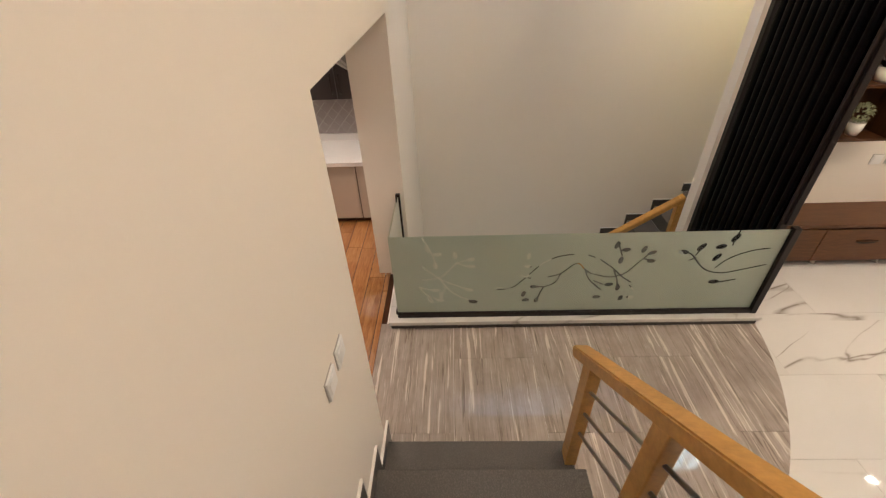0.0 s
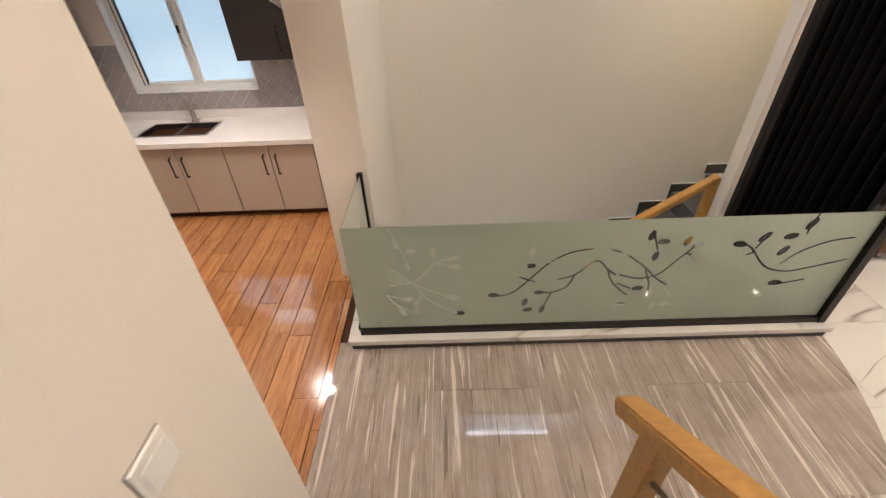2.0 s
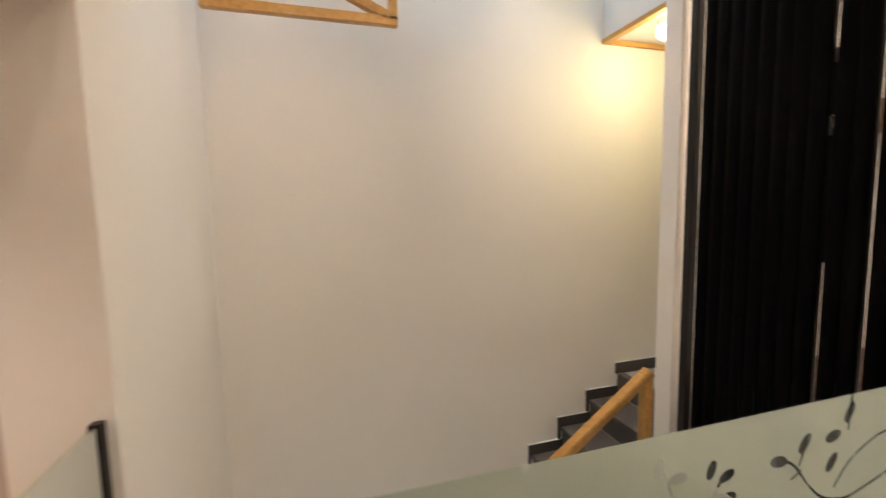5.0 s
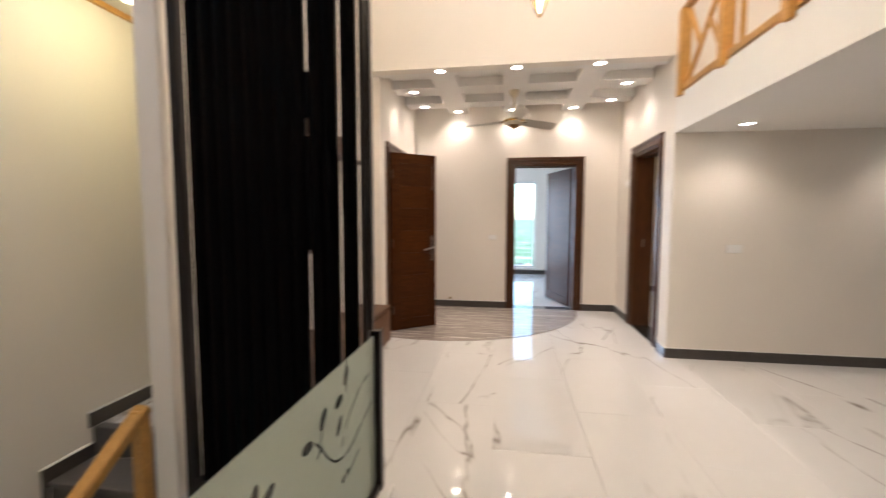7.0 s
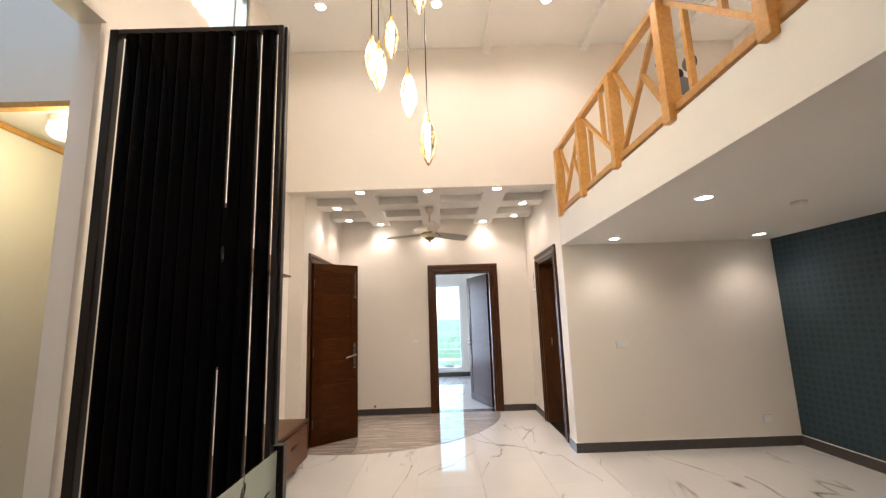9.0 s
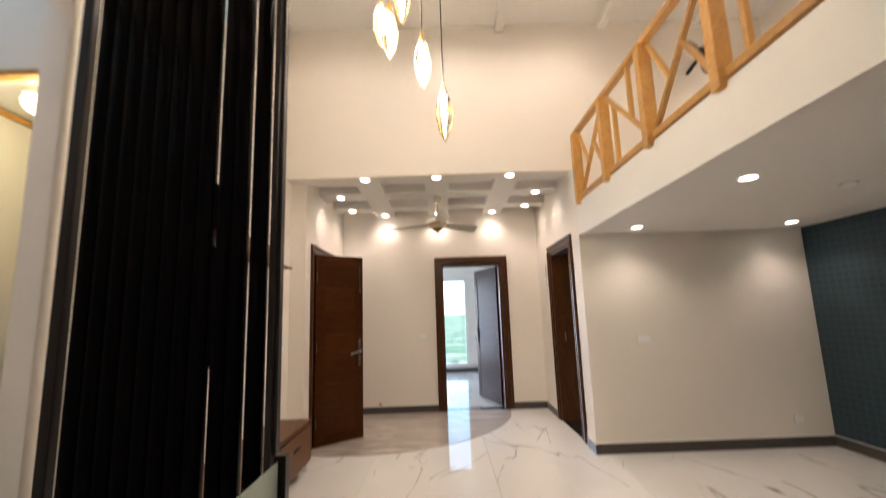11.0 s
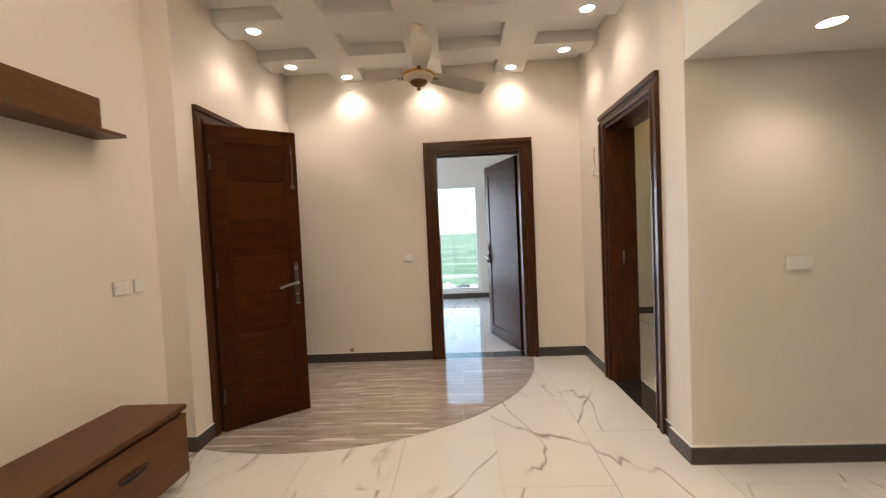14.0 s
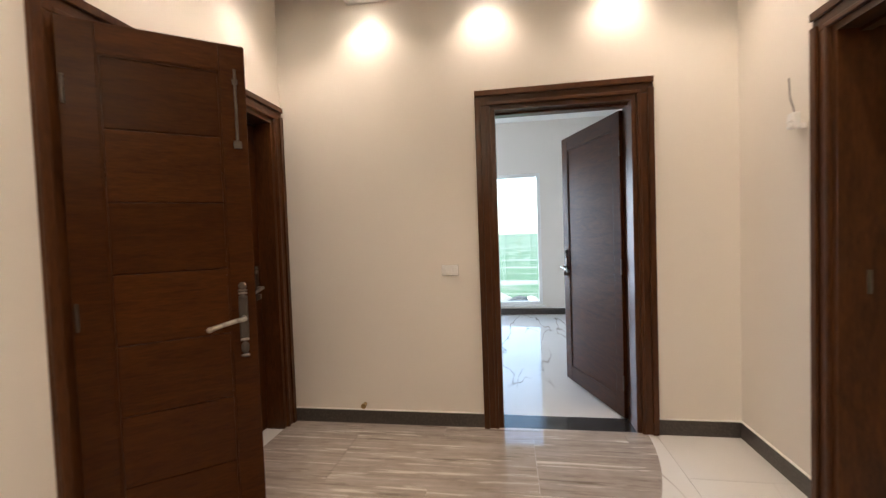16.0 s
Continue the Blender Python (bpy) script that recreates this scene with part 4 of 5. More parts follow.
def plant(x, y, z, leaf_mat, label, h=.10, r=.055, n=60, spread=.07, seed=1, ball=False, cat="plant"):
    root = empty("potted_plant", label, cat, group="small plants")
    bm = bmesh.new()
    prof = [(r * .72, 0), (r * .95, h * .5), (r, h), (r * .9, h), (r * .86, h * .85), (.002, h * .84)]
    lathe(bm, prof, 20, (x, y, z))
    part("pot", bm, M_POT, root, "white ceramic pot", smooth=True)
    bm = bmesh.new()
    rng = random.Random(seed)
    for _ in range(n):
        a, e = rng.uniform(0, 2 * math.pi), rng.uniform(.1, 1.0)
        rr = spread * rng.uniform(.5, 1.0)
        if ball:
            d = Vector((rng.gauss(0, 1), rng.gauss(0, 1), rng.gauss(0, 1))).normalized()
            p0 = Vector((x, y, z + h + spread * .8)) + d * spread * .55
            p1 = p0 + d * spread * .45
        else:
            p0 = Vector((x + .02 * math.cos(a), y + .02 * math.sin(a), z + h * .86))
            p1 = p0 + Vector((rr * math.cos(a), rr * math.sin(a), spread * (1.5 - e)))
        mid = (p0 + p1) / 2 + Vector((0, 0, .015))
        s = (p1 - p0).cross(Vector((0, 0, 1)))
        s = (s.normalized() if s.length > 1e-5 else Vector((1, 0, 0))) * .009
        v = [bm.verts.new(q) for q in (p0, mid - s, p1, mid + s)]
        bm.faces.new(v)
    part("leaves", bm, leaf_mat, root)
    return root


plant(2.98, 3.20, 1.9035, M_LEAFG, "small bright green plant in a white pot on the cubby", n=90, spread=.10, seed=2)
plant(2.98, 3.20, 1.5135, M_LEAFD, "small dark plant in a white pot on the cubby", n=50, spread=.07, seed=3)
plant(2.98, 3.20, 1.1235, M_LEAFP, "pale flowering plant in a white pot on the cubby", n=90, spread=.08, seed=4, ball=True)


# ---- switches and sockets ----
def plate(m, w, h, gangs, label, cat="switch"):
    """A wall plate in its own x, z plane facing -y."""
    root = empty("switch_plate" if cat == "switch" else "wall_socket", label, cat, group="wall plates")
    # grey rim, deepest at the bottom, paints the plate's thin shadow line
    boxpart("shadow_edge", M_PLATE_SHADOW, root, -w / 2 - .0018, -.003, -h / 2 - .0025, w / 2 + .0018, -.0002, h / 2 + .001)
    boxpart("plate", M_WHITEP, root, -w / 2, -.011, -h / 2, w / 2, -.0032, h / 2, bevel=.003)
    for k in range(gangs):
        c = -w / 2 + w * (k + .5) / gangs
        boxpart("rocker", M_WHITEP, root, c - w / gangs * .36, -.0145, -h * .3, c + w / gangs * .36, -.0112, h * .3, bevel=.002)
    root.matrix_world = m
    return root


EAST, WEST, NORTH, SOUTH = 90, -90, 180, 0   # the wall lies to the east of the plate, and so on
plate(pose(FARX, 1.99, 1.06, 0, 0, -90), .11, .07, 3, "white three-gang light switch beside the bedroom door")
plate(pose(RECX, -.31, 1.065, 0, 0, -90), .13, .075, 3, "white three-gang light switch on the recess wall")
plate(pose(RECX, -1.73, .265, 0, 0, -90), .08, .08, 1, "white single socket low on the recess wall", "socket")
plate(pose(4.55, TVY, 1.08), .10, .075, 2, "white light switch on the television wall")
plate(pose(4.68, TVY, 1.08), .07, .075, 1, "white light switch on the television wall")
plate(pose(3.575, TVY, .85), .14, .075, 3, "white triple socket above the media console", "socket")
plate(pose(3.425, TVY, .85), .085, .085, 1, "white single socket above the media console", "socket")
plate(pose(LX, 1.00, 1.29, 0, 0, 90), .085, .085, 1, "white switch plate on the stair wall")
plate(pose(LX, .875, 1.29, 0, 0, 90), .085, .085, 1, "white switch plate on the stair wall")
tap = empty("pipe_stub", "small brass water pipe stub above the skirting", "pipe")
bm = bmesh.new()
cyl(bm, (FARX, 2.62, .135), (FARX - .035, 2.62, .135), .014, 12)
cyl(bm, (FARX - .035, 2.62, .135), (FARX - .045, 2.62, .135), .018, 12)
part("stub", bm, mat("brass", (.35, .24, .10), .3, 1), tap)
bell = empty("hanging_plug", "white wall sensor with a thin wire rising from it", "sensor")
SX0, SZ0 = 6.07, 1.775
bm = bmesh.new()
tube(bm, [(SX0, RY + .022, SZ0 + .03), (SX0 + .04, RY + .020, SZ0 + .12), (SX0 + .075, RY + .004, SZ0 + .225)], .003, 6)
part("wire", bm, M_AGED, bell, "thin bare wire")
bm = bmesh.new()
bx(bm, SX0 - .026, RY + .012, SZ0 - .035, SX0 + .026, RY + .045, SZ0 + .04, .008)
part("housing", bm, M_WHITEP, bell)
bm = bmesh.new()
bx(bm, SX0 - .020, RY + .045, SZ0 - .005, SX0 + .020, RY + .052, SZ0 + .006, .002)
bx(bm, SX0 - .020, RY + .045, SZ0 - .03, SX0 + .020, RY + .050, SZ0 - .02, .002)
part("ridge", bm, M_WHITEP, bell)
bm = bmesh.new()
cyl(bm, (SX0 - .03, RY, SZ0 - .028), (SX0 - .03, RY + .02, SZ0 - .028), .013, 12)
cyl(bm, (SX0 - .03, RY + .018, SZ0 - .028), (SX0 - .005, RY + .025, SZ0 - .022), .007, 10)
part("bracket", bm, M_WHITEP, bell)

# ---- downlights ----
M_RIM = mat("white_lamp_rim", (.8, .78, .74), .4)
rim_me, led_me = bpy.data.meshes.new("rim"), bpy.data.meshes.new("lens")
bm = bmesh.new()
lathe(bm, [(.047, -.002), (.050, -.008), (.058, -.006), (.060, .0), (.047, .0)], 24)
bm.to_mesh(rim_me)
bm.free()
rim_me.materials.append(M_RIM)
bm = bmesh.new()
lathe(bm, [(.046, -.006), (.046, -.001)], 24)
bm.to_mesh(led_me)
bm.free()
led_me.materials.append(M_LED)


def downlight(x, y, z, power, size=125, where="the lobby ceiling", color=WARM):
    root = empty("downlight", "round recessed warm downlight in " + where, "downlight", group="downlights of " + where)
    for nm, me in (("rim", rim_me), ("lens", led_me)):
        ob = new(nm, me)
        ob.parent = root
    root.location = (x, y, z)
    if power:
        spot(x, y, z - .012, power, size, color)


for y in RIBY:
    downlight(4.77, y, COF, P_LOBBY)
    downlight(6.45, y, COF, P_LOBBY)
for x in RIBX:
    downlight(x, 2.92, COF, P_LOBBY)
    downlight(x, .47, COF, P_LOBBY)
for x, y in ((4.25, -.19), (4.25, -1.675), (2.775, -.19), (2.775, -1.675)):
    downlight(x, y, SLAB0, P_REC, where="the gallery soffit")
# those at x 2.2 and .4 are unseen, added to light walls and floor
for x, y in ((3.94, 2.74), (3.95, 1.54), (3.93, .40), (2.2, 2.74), (2.2, .40), (.4, 2.6), (.4, .6)):
    downlight(x, y, TOP, P_HIGH * (.2 if (x, y) == (2.2, 2.74) else 1.25 if x == 2.2 else .42 if y > 2.5 and x > 3 else .45 if y > 2.5 else 1), 158, where="the high ceiling")
# the one at x 1.6 is out of view, doubled as fill
for x, y, k in ((3.9, -1.7, 1), (1.6, -1.2, 2)):
    downlight(x, y, TOP, P_HIGH * k, where="the gallery ceiling")
for x, y in ((-1.36, 3.51), (-2.35, 3.35), (-1.36, 2.2)):
    downlight(x, y, KTOP, P_KIT, where="the kitchen ceiling")
downlight(8.2, -2.0, 2.95, P_SIDE, where="the side room ceiling", color=(1, .9, .78))
downlight(6.2, -2.0, 2.95, P_SIDE, where="the side room ceiling", color=(1, .9, .78))
# fill lamps added out of view to brighten the stairwell wall
for x, k in ((-.05, .5), (1.68, .75)):
    downlight(x, 3.93, TOP, P_WELL_FILL * k, 42, where="the stairwell ceiling")
lamp = bpy.data.lights.new("globe_light", "POINT")
lamp.energy, lamp.color, lamp.shadow_soft_size = P_GLOBE, (1, .84, .46), .12
go = new("globe_light", lamp)
go.location = (2.56, 3.86, 2.50)
M_COVE = emit("cove_strip", (1, .74, .22), 1.4)
for d in ((7.3, -3.2, 2.945, 7.36, -.8, 2.9495), (7.3, -1.6, 2.945, 8.4, -1.54, 2.9495)):
    ob = boxpart("cove_strip", M_COVE, None, *d)
    tagged(ob, "yellow light strip let into the side room ceiling", "light strip", "light strips")
vent = empty("smoke_detector", "small white ceiling detector under the gallery", "detector")
bm = bmesh.new()
lathe(bm, [(.03, -.03), (.045, -.022), (.05, -.001)], 20, (2.98, -1.0, SLAB0))
part("body", bm, M_WHITEP, vent, smooth=True)

# ---- pendants ----
M_GOLD = mat("gold_rim", (.72, .46, .14), .25, 1)
M_AMBER = glass("amber_glass", (1, .90, .70), .05)


def pendant(x, y, tip, ln, r, seed):
    root = empty("pendant_lamp", "glowing twisted glass pendant with gold edges on a cord", "pendant lamp", group="pendant cluster")
    bm = bmesh.new()
    cyl(bm, (x, y, tip + ln * .95), (x, y, TOP - .12), .0035, 8)
    part("cord", bm, M_PBLACK, root)
    bm = bmesh.new()
    lathe(bm, [(.004, ln * .97), (.010, ln * .93), (.012, ln * .80), (.008, ln * .76)], 14, (x, y, tip))
    part("socket", bm, M_GOLD, root, smooth=True)
    bm = bmesh.new()
    lathe(bm, [(.002, .02), (.012, .08 * ln / .36), (.019, .4 * ln), (.016, .68 * ln), (.006, .78 * ln)], 16, (x, y, tip))
    part("bulb", bm, M_BULB, root, smooth=True)
    rng = random.Random(seed)
    for k in range(3):
        a0 = 2 * math.pi * k / 3 + rng.uniform(0, 1)
        edges = []
        bm = bmesh.new()
        prev = None
        for i in range(11):
            s = i / 10
            rad = r * math.sin(math.pi * min(1, s * 1.05 + .0)) ** .8 + .006 if s < .95 else .007
            a = a0 + 1.3 * s
            row = []
            for da in (-.55, 0, .55):
                p = (x + rad * math.cos(a + da), y + rad * math.sin(a + da), tip + s * ln * .9)
                row.append(bm.verts.new(p))
            edges.append(tuple(row[0].co))
            if prev:
                for j in range(2):
                    bm.faces.new((prev[j], prev[j + 1], row[j + 1], row[j]))
            prev = row
        bmesh.ops.solidify(bm, geom=bm.faces[:], thickness=.003)
        ob = part("glass_petal", bm, M_AMBER, root, smooth=True)
        ob.visible_shadow = False
        bm = bmesh.new()
        tube(bm, edges, .0035, 6)
        part("gold_edge", bm, M_GOLD, root)


PENDANTS = ((2.51, 1.64, 2.32, .36), (2.50, 1.75, 2.63, .36), (2.46, 1.93, 2.79, .36), (2.56, 1.99, 2.93, .34), (2.62, 1.87, 3.12, .34), (2.48, 1.67, 3.33, .34))
for k, (x, y, z, ln) in enumerate(PENDANTS):
    pendant(x, y, z, ln, .043, k)
can = empty("pendant_canopy", "round dark ceiling plate carrying the pendant cords", "canopy")
bm = bmesh.new()
lathe(bm, [(.26, TOP - .12), (.27, TOP - .115), (.27, TOP - .001), (.02, TOP - .0005)], 32, (2.53, 1.81, 0))
part("plate", bm, M_PBLACK, can, smooth=False)
pl = bpy.data.lights.new("pendant_light", "POINT")
pl.energy, pl.color, pl.shadow_soft_size = P_PEND, (1, .82, .58), .15
po = new("pendant_light", pl)
po.location = (2.53, 1.78, 2.75)

# ---- ceiling fan ----
M_FANC = mat("cream_fan_enamel", (.62, .55, .42), .3)
M_FANB = mat("pale_fan_blade", (.66, .62, .55), .3)
M_FAND = mat("antique_brass", (.20, .12, .05), .3, .8)


def fan_blade(root, x, y, z, ang, r0, r1, w, material):
    bm = bmesh.new()
    n = 8
    rowsv = []
    for i in range(n + 1):
        s = i / n
        rr = r0 + (r1 - r0) * s
        ww = w * (.62 + .5 * s - .28 * s ** 6)
        if i == n:
            ww *= .72
        rowsv.append([Vector((rr, -ww / 2, .028)), Vector((rr, ww / 2, -.028))])
    v = [[bm.verts.new(q) for q in row] for row in rowsv]
    for a, b in zip(v, v[1:]):
        bm.faces.new((a[0], a[1], b[1], b[0]))
    bmesh.ops.solidify(bm, geom=bm.faces[:], thickness=.005)
    bmesh.ops.transform(bm, matrix=pose(x, y, z, 0, 0, ang), verts=bm.verts)
    blade = part("blade", bm, material, root)
    bm = bmesh.new()
    beam(bm, (r0 - .06, 0, -.004), (r0 + .05, 0, -.004), .035, .006)
    bmesh.ops.transform(bm, matrix=pose(x, y, z, 0, 0, ang), verts=bm.verts)
    part("blade_iron", bm, M_FAND, blade)


fan = empty("ceiling_fan", "cream and brass three-blade ceiling fan under the coffers", "ceiling fan")
FX, FY, FZ = 5.56, 1.715, 2.50
bm = bmesh.new()
lathe(bm, [(.012, -.105), (.018, -.095), (.008, -.085), (.030, -.075), (.062, -.055), (.070, -.040)], 28, (FX, FY, FZ))
part("bottom_cup", bm, M_FAND, fan, "dark brass bottom cup", smooth=True)
bm = bmesh.new()
lathe(bm, [(.068, -.041), (.108, -.020), (.120, .0), (.118, .022), (.080, .045), (.030, .055)], 28, (FX, FY, FZ))
part("motor", bm, M_FANC, fan, smooth=True)
bm = bmesh.new()
lathe(bm, [(.119, -.004), (.126, .002), (.126, .012), (.119, .018)], 28, (FX, FY, FZ))
part("motor_band", bm, M_GOLD, fan, smooth=True)
bm = bmesh.new()
cyl(bm, (FX, FY, FZ + .05), (FX, FY, COF - .06), .011, 12)
part("down_rod", bm, M_FANC, fan)
bm = bmesh.new()
lathe(bm, [(.014, -.09), (.045, -.06), (.058, -.02), (.058, -.0005)], 24, (FX, FY, COF))
part("canopy", bm, M_FANC, fan, smooth=True)
for ang in (188, 68, -52):
    fan_blade(fan, FX, FY, FZ + .012, ang, .13, .66, .145, M_FANB)

wf = empty("wall_fan", "dark grey three-blade fan on the gallery wall", "fan")
bm = bmesh.new()
cyl(bm, (UPX, -1.15, 3.95), (4.45, -1.15, 4.00), .02, 10)
part("bracket", bm, M_PBLACK, wf)
bm = bmesh.new()
bmesh.ops.create_uvsphere(bm, u_segments=16, v_segments=10, radius=.075, matrix=Matrix.Translation((4.42, -1.15, 4.02)))
part("motor", bm, M_PBLACK, wf, smooth=True)
for k in range(3):
    bm = bmesh.new()
    bmesh.ops.create_circle(bm, cap_ends=True, segments=14, radius=.11, matrix=Matrix.Translation((0, .17, 0)) @ Matrix.Diagonal((.75, 1, 1, 1)))
    bmesh.ops.solidify(bm, geom=bm.faces[:], thickness=.006)
    bmesh.ops.transform(bm, matrix=Matrix.Translation((4.36, -1.15, 4.02)) @ Matrix.Rotation(radians(90), 4, 'Y') @ Matrix.Rotation(radians(120 * k + 20), 4, 'Z') @ Matrix.Rotation(radians(18), 4, 'Y'), verts=bm.verts)
    part("blade", bm, mat("grey_plastic", (.12, .12, .12), .5), wf)

# ---- gallery railing ----
gr = empty("gallery_railing", "honey pine gallery railing with slanting braces between square posts", "railing")
RZ0, RZ1, RYY = 2.518, 3.192, .225
PXS = [4.474, 3.74, 3.01, 2.286, 1.563, .84]
bm = bmesh.new()
bx(bm, .80, RYY - .03, RZ1, 4.55, RYY + .03, RZ1 + .045, .005)
part("top_rail", bm, M_PINE, gr)
bm = bmesh.new()
bx(bm, .80, RYY - .025, RZ0 - .025, 4.55, RYY + .025, RZ0 + .025, .005)
part("bottom_rail", bm, M_PINE, gr)
for x in PXS:
    boxpart("post", M_PINE, gr, x - .036, RYY - .026, SLAB1 - .03, x + .036, RYY + .062, RZ1 - .001, bevel=.004)


def brace(p, q):
    bm = bmesh.new()
    beam(bm, (p[0], RYY, p[1]), (q[0], RYY, q[1]), .028, .032, (0, 1, 0))
    part("brace", bm, M_PINE, gr)


for k, (a, b) in enumerate(zip(PXS, PXS[1:])):
    l, r, lo, hi = a - .04, b + .04, RZ0 + .02, RZ1
    if k % 2 == 0:
        brace((l, lo), (r, hi))
        brace((l, hi - .02), (l + (r - l) * .36, lo + (hi - lo) * .38))
        brace((l + (r - l) * .60, lo + (hi - lo) * .58), (r, lo))
    else:
        brace((l, hi - .02), (r, lo + .02))
        c = l + (r - l) * .66
        brace((c, hi), (c, lo + (hi - lo) * .36))
        c = l + (r - l) * .22
        brace((c, lo + (hi - lo) * .74), (c, lo))

# ---- upper window ----
uw = empty("window_2", "bright high window with a slim grey frame above the screen", "window", kind="structure")
for nm, d in (("frame_side", (2.69, 3.35, 3.72, 2.73, 3.40, 4.5)), ("frame_side", (3.63, 3.35, 3.72, 3.67, 3.40, 4.5)), ("frame_sill", (2.73, 3.35, 3.72, 3.63, 3.40, 3.76)),
              ("frame_head", (2.73, 3.35, 4.46, 3.63, 3.40, 4.5)), ("mullion", (3.40, 3.35, 3.76, 3.44, 3.40, 4.46))):
    boxpart(nm, M_STEEL, uw, *d)
up = boxpart("pane", M_CLEAR, uw, 2.73, 3.372, 3.76, 3.63, 3.378, 4.46)
up.visible_shadow = False

# ---- kitchen ----
M_HOODG = mat("smoked_hood_glass", (.75, .72, .67), .15)
M_HOODG.node_tree.nodes["Principled BSDF"].inputs["Transmission Weight"].default_value = .45
M_KDOOR = paint("taupe_cabinet_laminate", (.50, .42, .345), .4)
M_KDARK = mat("black_gloss_cabinet", (.022, .018, .018), .3)
M_KBLUE = paint("dark_blue_cabinet", (.015, .018, .025), .4)
M_COUNTER = paint("white_quartz", (.80, .78, .76), .2)
M_KTILE = paint("grey_wall_tile", (.40, .37, .36), .2)
M_GROUT = paint("pale_grout", (.62, .60, .58), .7)
CTR, KF = .715, 3.84


def pull(parent, x, y, z, axis):
    """A black bow handle standing off a cabinet door."""
    bm = bmesh.new()
    o = .028
    pts = [(0, 0, -.088), (0, -o, -.074), (0, -o, .074), (0, 0, .088)]
    pts = [Vector(p) for p in pts]
    if axis == 'x':
        pts = [Vector((-p.y, 0, p.z)) for p in pts]
    tube(bm, [Vector((x, y, z)) + p for p in pts], .006, 8)
    for p in (pts[1], pts[2]):
        bmesh.ops.create_icosphere(bm, subdivisions=1, radius=.009, matrix=Matrix.Translation(Vector((x, y, z)) + p))
    part("handle", bm, M_PBLACK, parent, "black bow handle")


def base_unit(x0, x1, doors):
    root = empty("base_cabinet", "taupe kitchen base cabinet with black bow handles", "cabinet", group="kitchen base cabinets")
    boxpart("carcass", M_FRAME, root, x0, KF + .05, .06, x1, KY - .001, CTR - .04)
    boxpart("toe_kick", M_FRAME, root, x0, KF + .08, .0, x1, KY - .001, .0595)
    w = (x1 - x0) / doors
    for k in range(doors):
        d = boxpart("door", M_KDOOR, root, x0 + w * k + .004, KF + .03, .066, x0 + w * (k + 1) - .004, KF + .0495, CTR - .046, bevel=.002)
        hx = x0 + w * (k + 1) - .05 if k % 2 == 0 else x0 + w * k + .05
        pull(d, hx, KF + .03, CTR - .215, 'y')


base_unit(-2.578, -1.785, 2)
base_unit(-1.783, -1.043, 2)
base_unit(-1.041, -.751, 1)
boxpart("corner_filler", M_KDARK, None, -2.65, KF + .032, .0, -2.581, KF + .09, CTR - .045)
tagged(bpy.data.objects["corner_filler"], "dark filler panel in the kitchen corner", "filler panel")


def side_unit(y0, y1, front, label):
    root = empty("base_cabinet", label, "cabinet", group="kitchen base cabinets")
    f = -2.545
    boxpart("carcass", M_FRAME, root, KX + .001, y0, .06, f - .05, y1, CTR - .04)
    boxpart("toe_kick", M_FRAME, root, KX + .001, y0, .0, f - .08, y1, .0595)
    w = (y1 - y0) / 2
    for k in range(2):
        d = boxpart("door", front, root, f - .0495, y0 + w * k + .004, .066, f - .03, y0 + w * (k + 1) - .004, CTR - .046, bevel=.002)
        pull(d, f - .03, y0 + w + (-.05 if k == 0 else .05), CTR - .215, 'x')


TAUPE_SIDE = "taupe kitchen base cabinet along the side wall"
side_unit(3.19, 3.838, M_KDOOR, TAUPE_SIDE)
side_unit(2.40, 3.187, M_KDARK, "black gloss base cabinet along the kitchen side wall")
side_unit(1.61, 2.397, M_KDOOR, TAUPE_SIDE)
top = empty("worktop", "white quartz worktop turning the kitchen corner", "worktop")
SKX0, SKX1, SKY0, SKY1 = -2.53, -1.95, 4.01, 4.31
bm = bmesh.new()
for a, b, c, d in ((KX + .001, KF, SKX0, KY - .001), (SKX1, KF, -.751, KY - .001), (SKX0, KF, SKX1, SKY0), (SKX0, SKY1, SKX1, KY - .001), (KX + .001, 1.61, -2.54, KF)):
    bx(bm, a, b, CTR - .04, c, d, CTR)
bmesh.ops.remove_doubles(bm, verts=bm.verts, dist=1e-5)
part("slab", bm, M_COUNTER, top)
boxpart("upstand", M_COUNTER, top, KX + .02, KY - .02, CTR + .0005, -.751, KY - .0005, CTR + .075)
boxpart("side_upstand", M_COUNTER, top, KX + .0005, 1.61, CTR + .0005, KX + .02, KY - .021, CTR + .075)
sink = empty("sink", "dark steel double-bowl sink set in the worktop", "sink")
M_SINK = mat("dark_steel", (.10, .10, .10), .35, .8)
boxpart("bowl_floor", M_SINK, sink, SKX0 + .001, SKY0 + .001, CTR - .17, SKX1 - .001, SKY1 - .001, CTR - .16)
for a, b, c, d in ((SKX0 - .012, SKY0 - .012, SKX0 + .008, SKY1 + .012), (SKX1 - .008, SKY0 - .012, SKX1 + .012, SKY1 + .012), (SKX0 + .008, SKY0 - .012, SKX1 - .008, SKY0 + .008),
                   (SKX0 + .008, SKY1 - .008, SKX1 - .008, SKY1 + .012)):
    boxpart("rim", M_STEEL, sink, a, b, CTR + .0006, c, d, CTR + .005)
for a, b, c, d in ((SKX0 + .001, SKY0 + .001, SKX0 + .006, SKY1 - .001), (SKX1 - .006, SKY0 + .001, SKX1 - .001, SKY1 - .001), (SKX0 + .006, SKY0 + .001, SKX1 - .006, SKY0 + .006), (SKX0 + .006, SKY1 - .006, SKX1 - .006, SKY1 - .001)):
    boxpart("bowl_side", M_SINK, sink, a, b, CTR - .16, c, d, CTR)
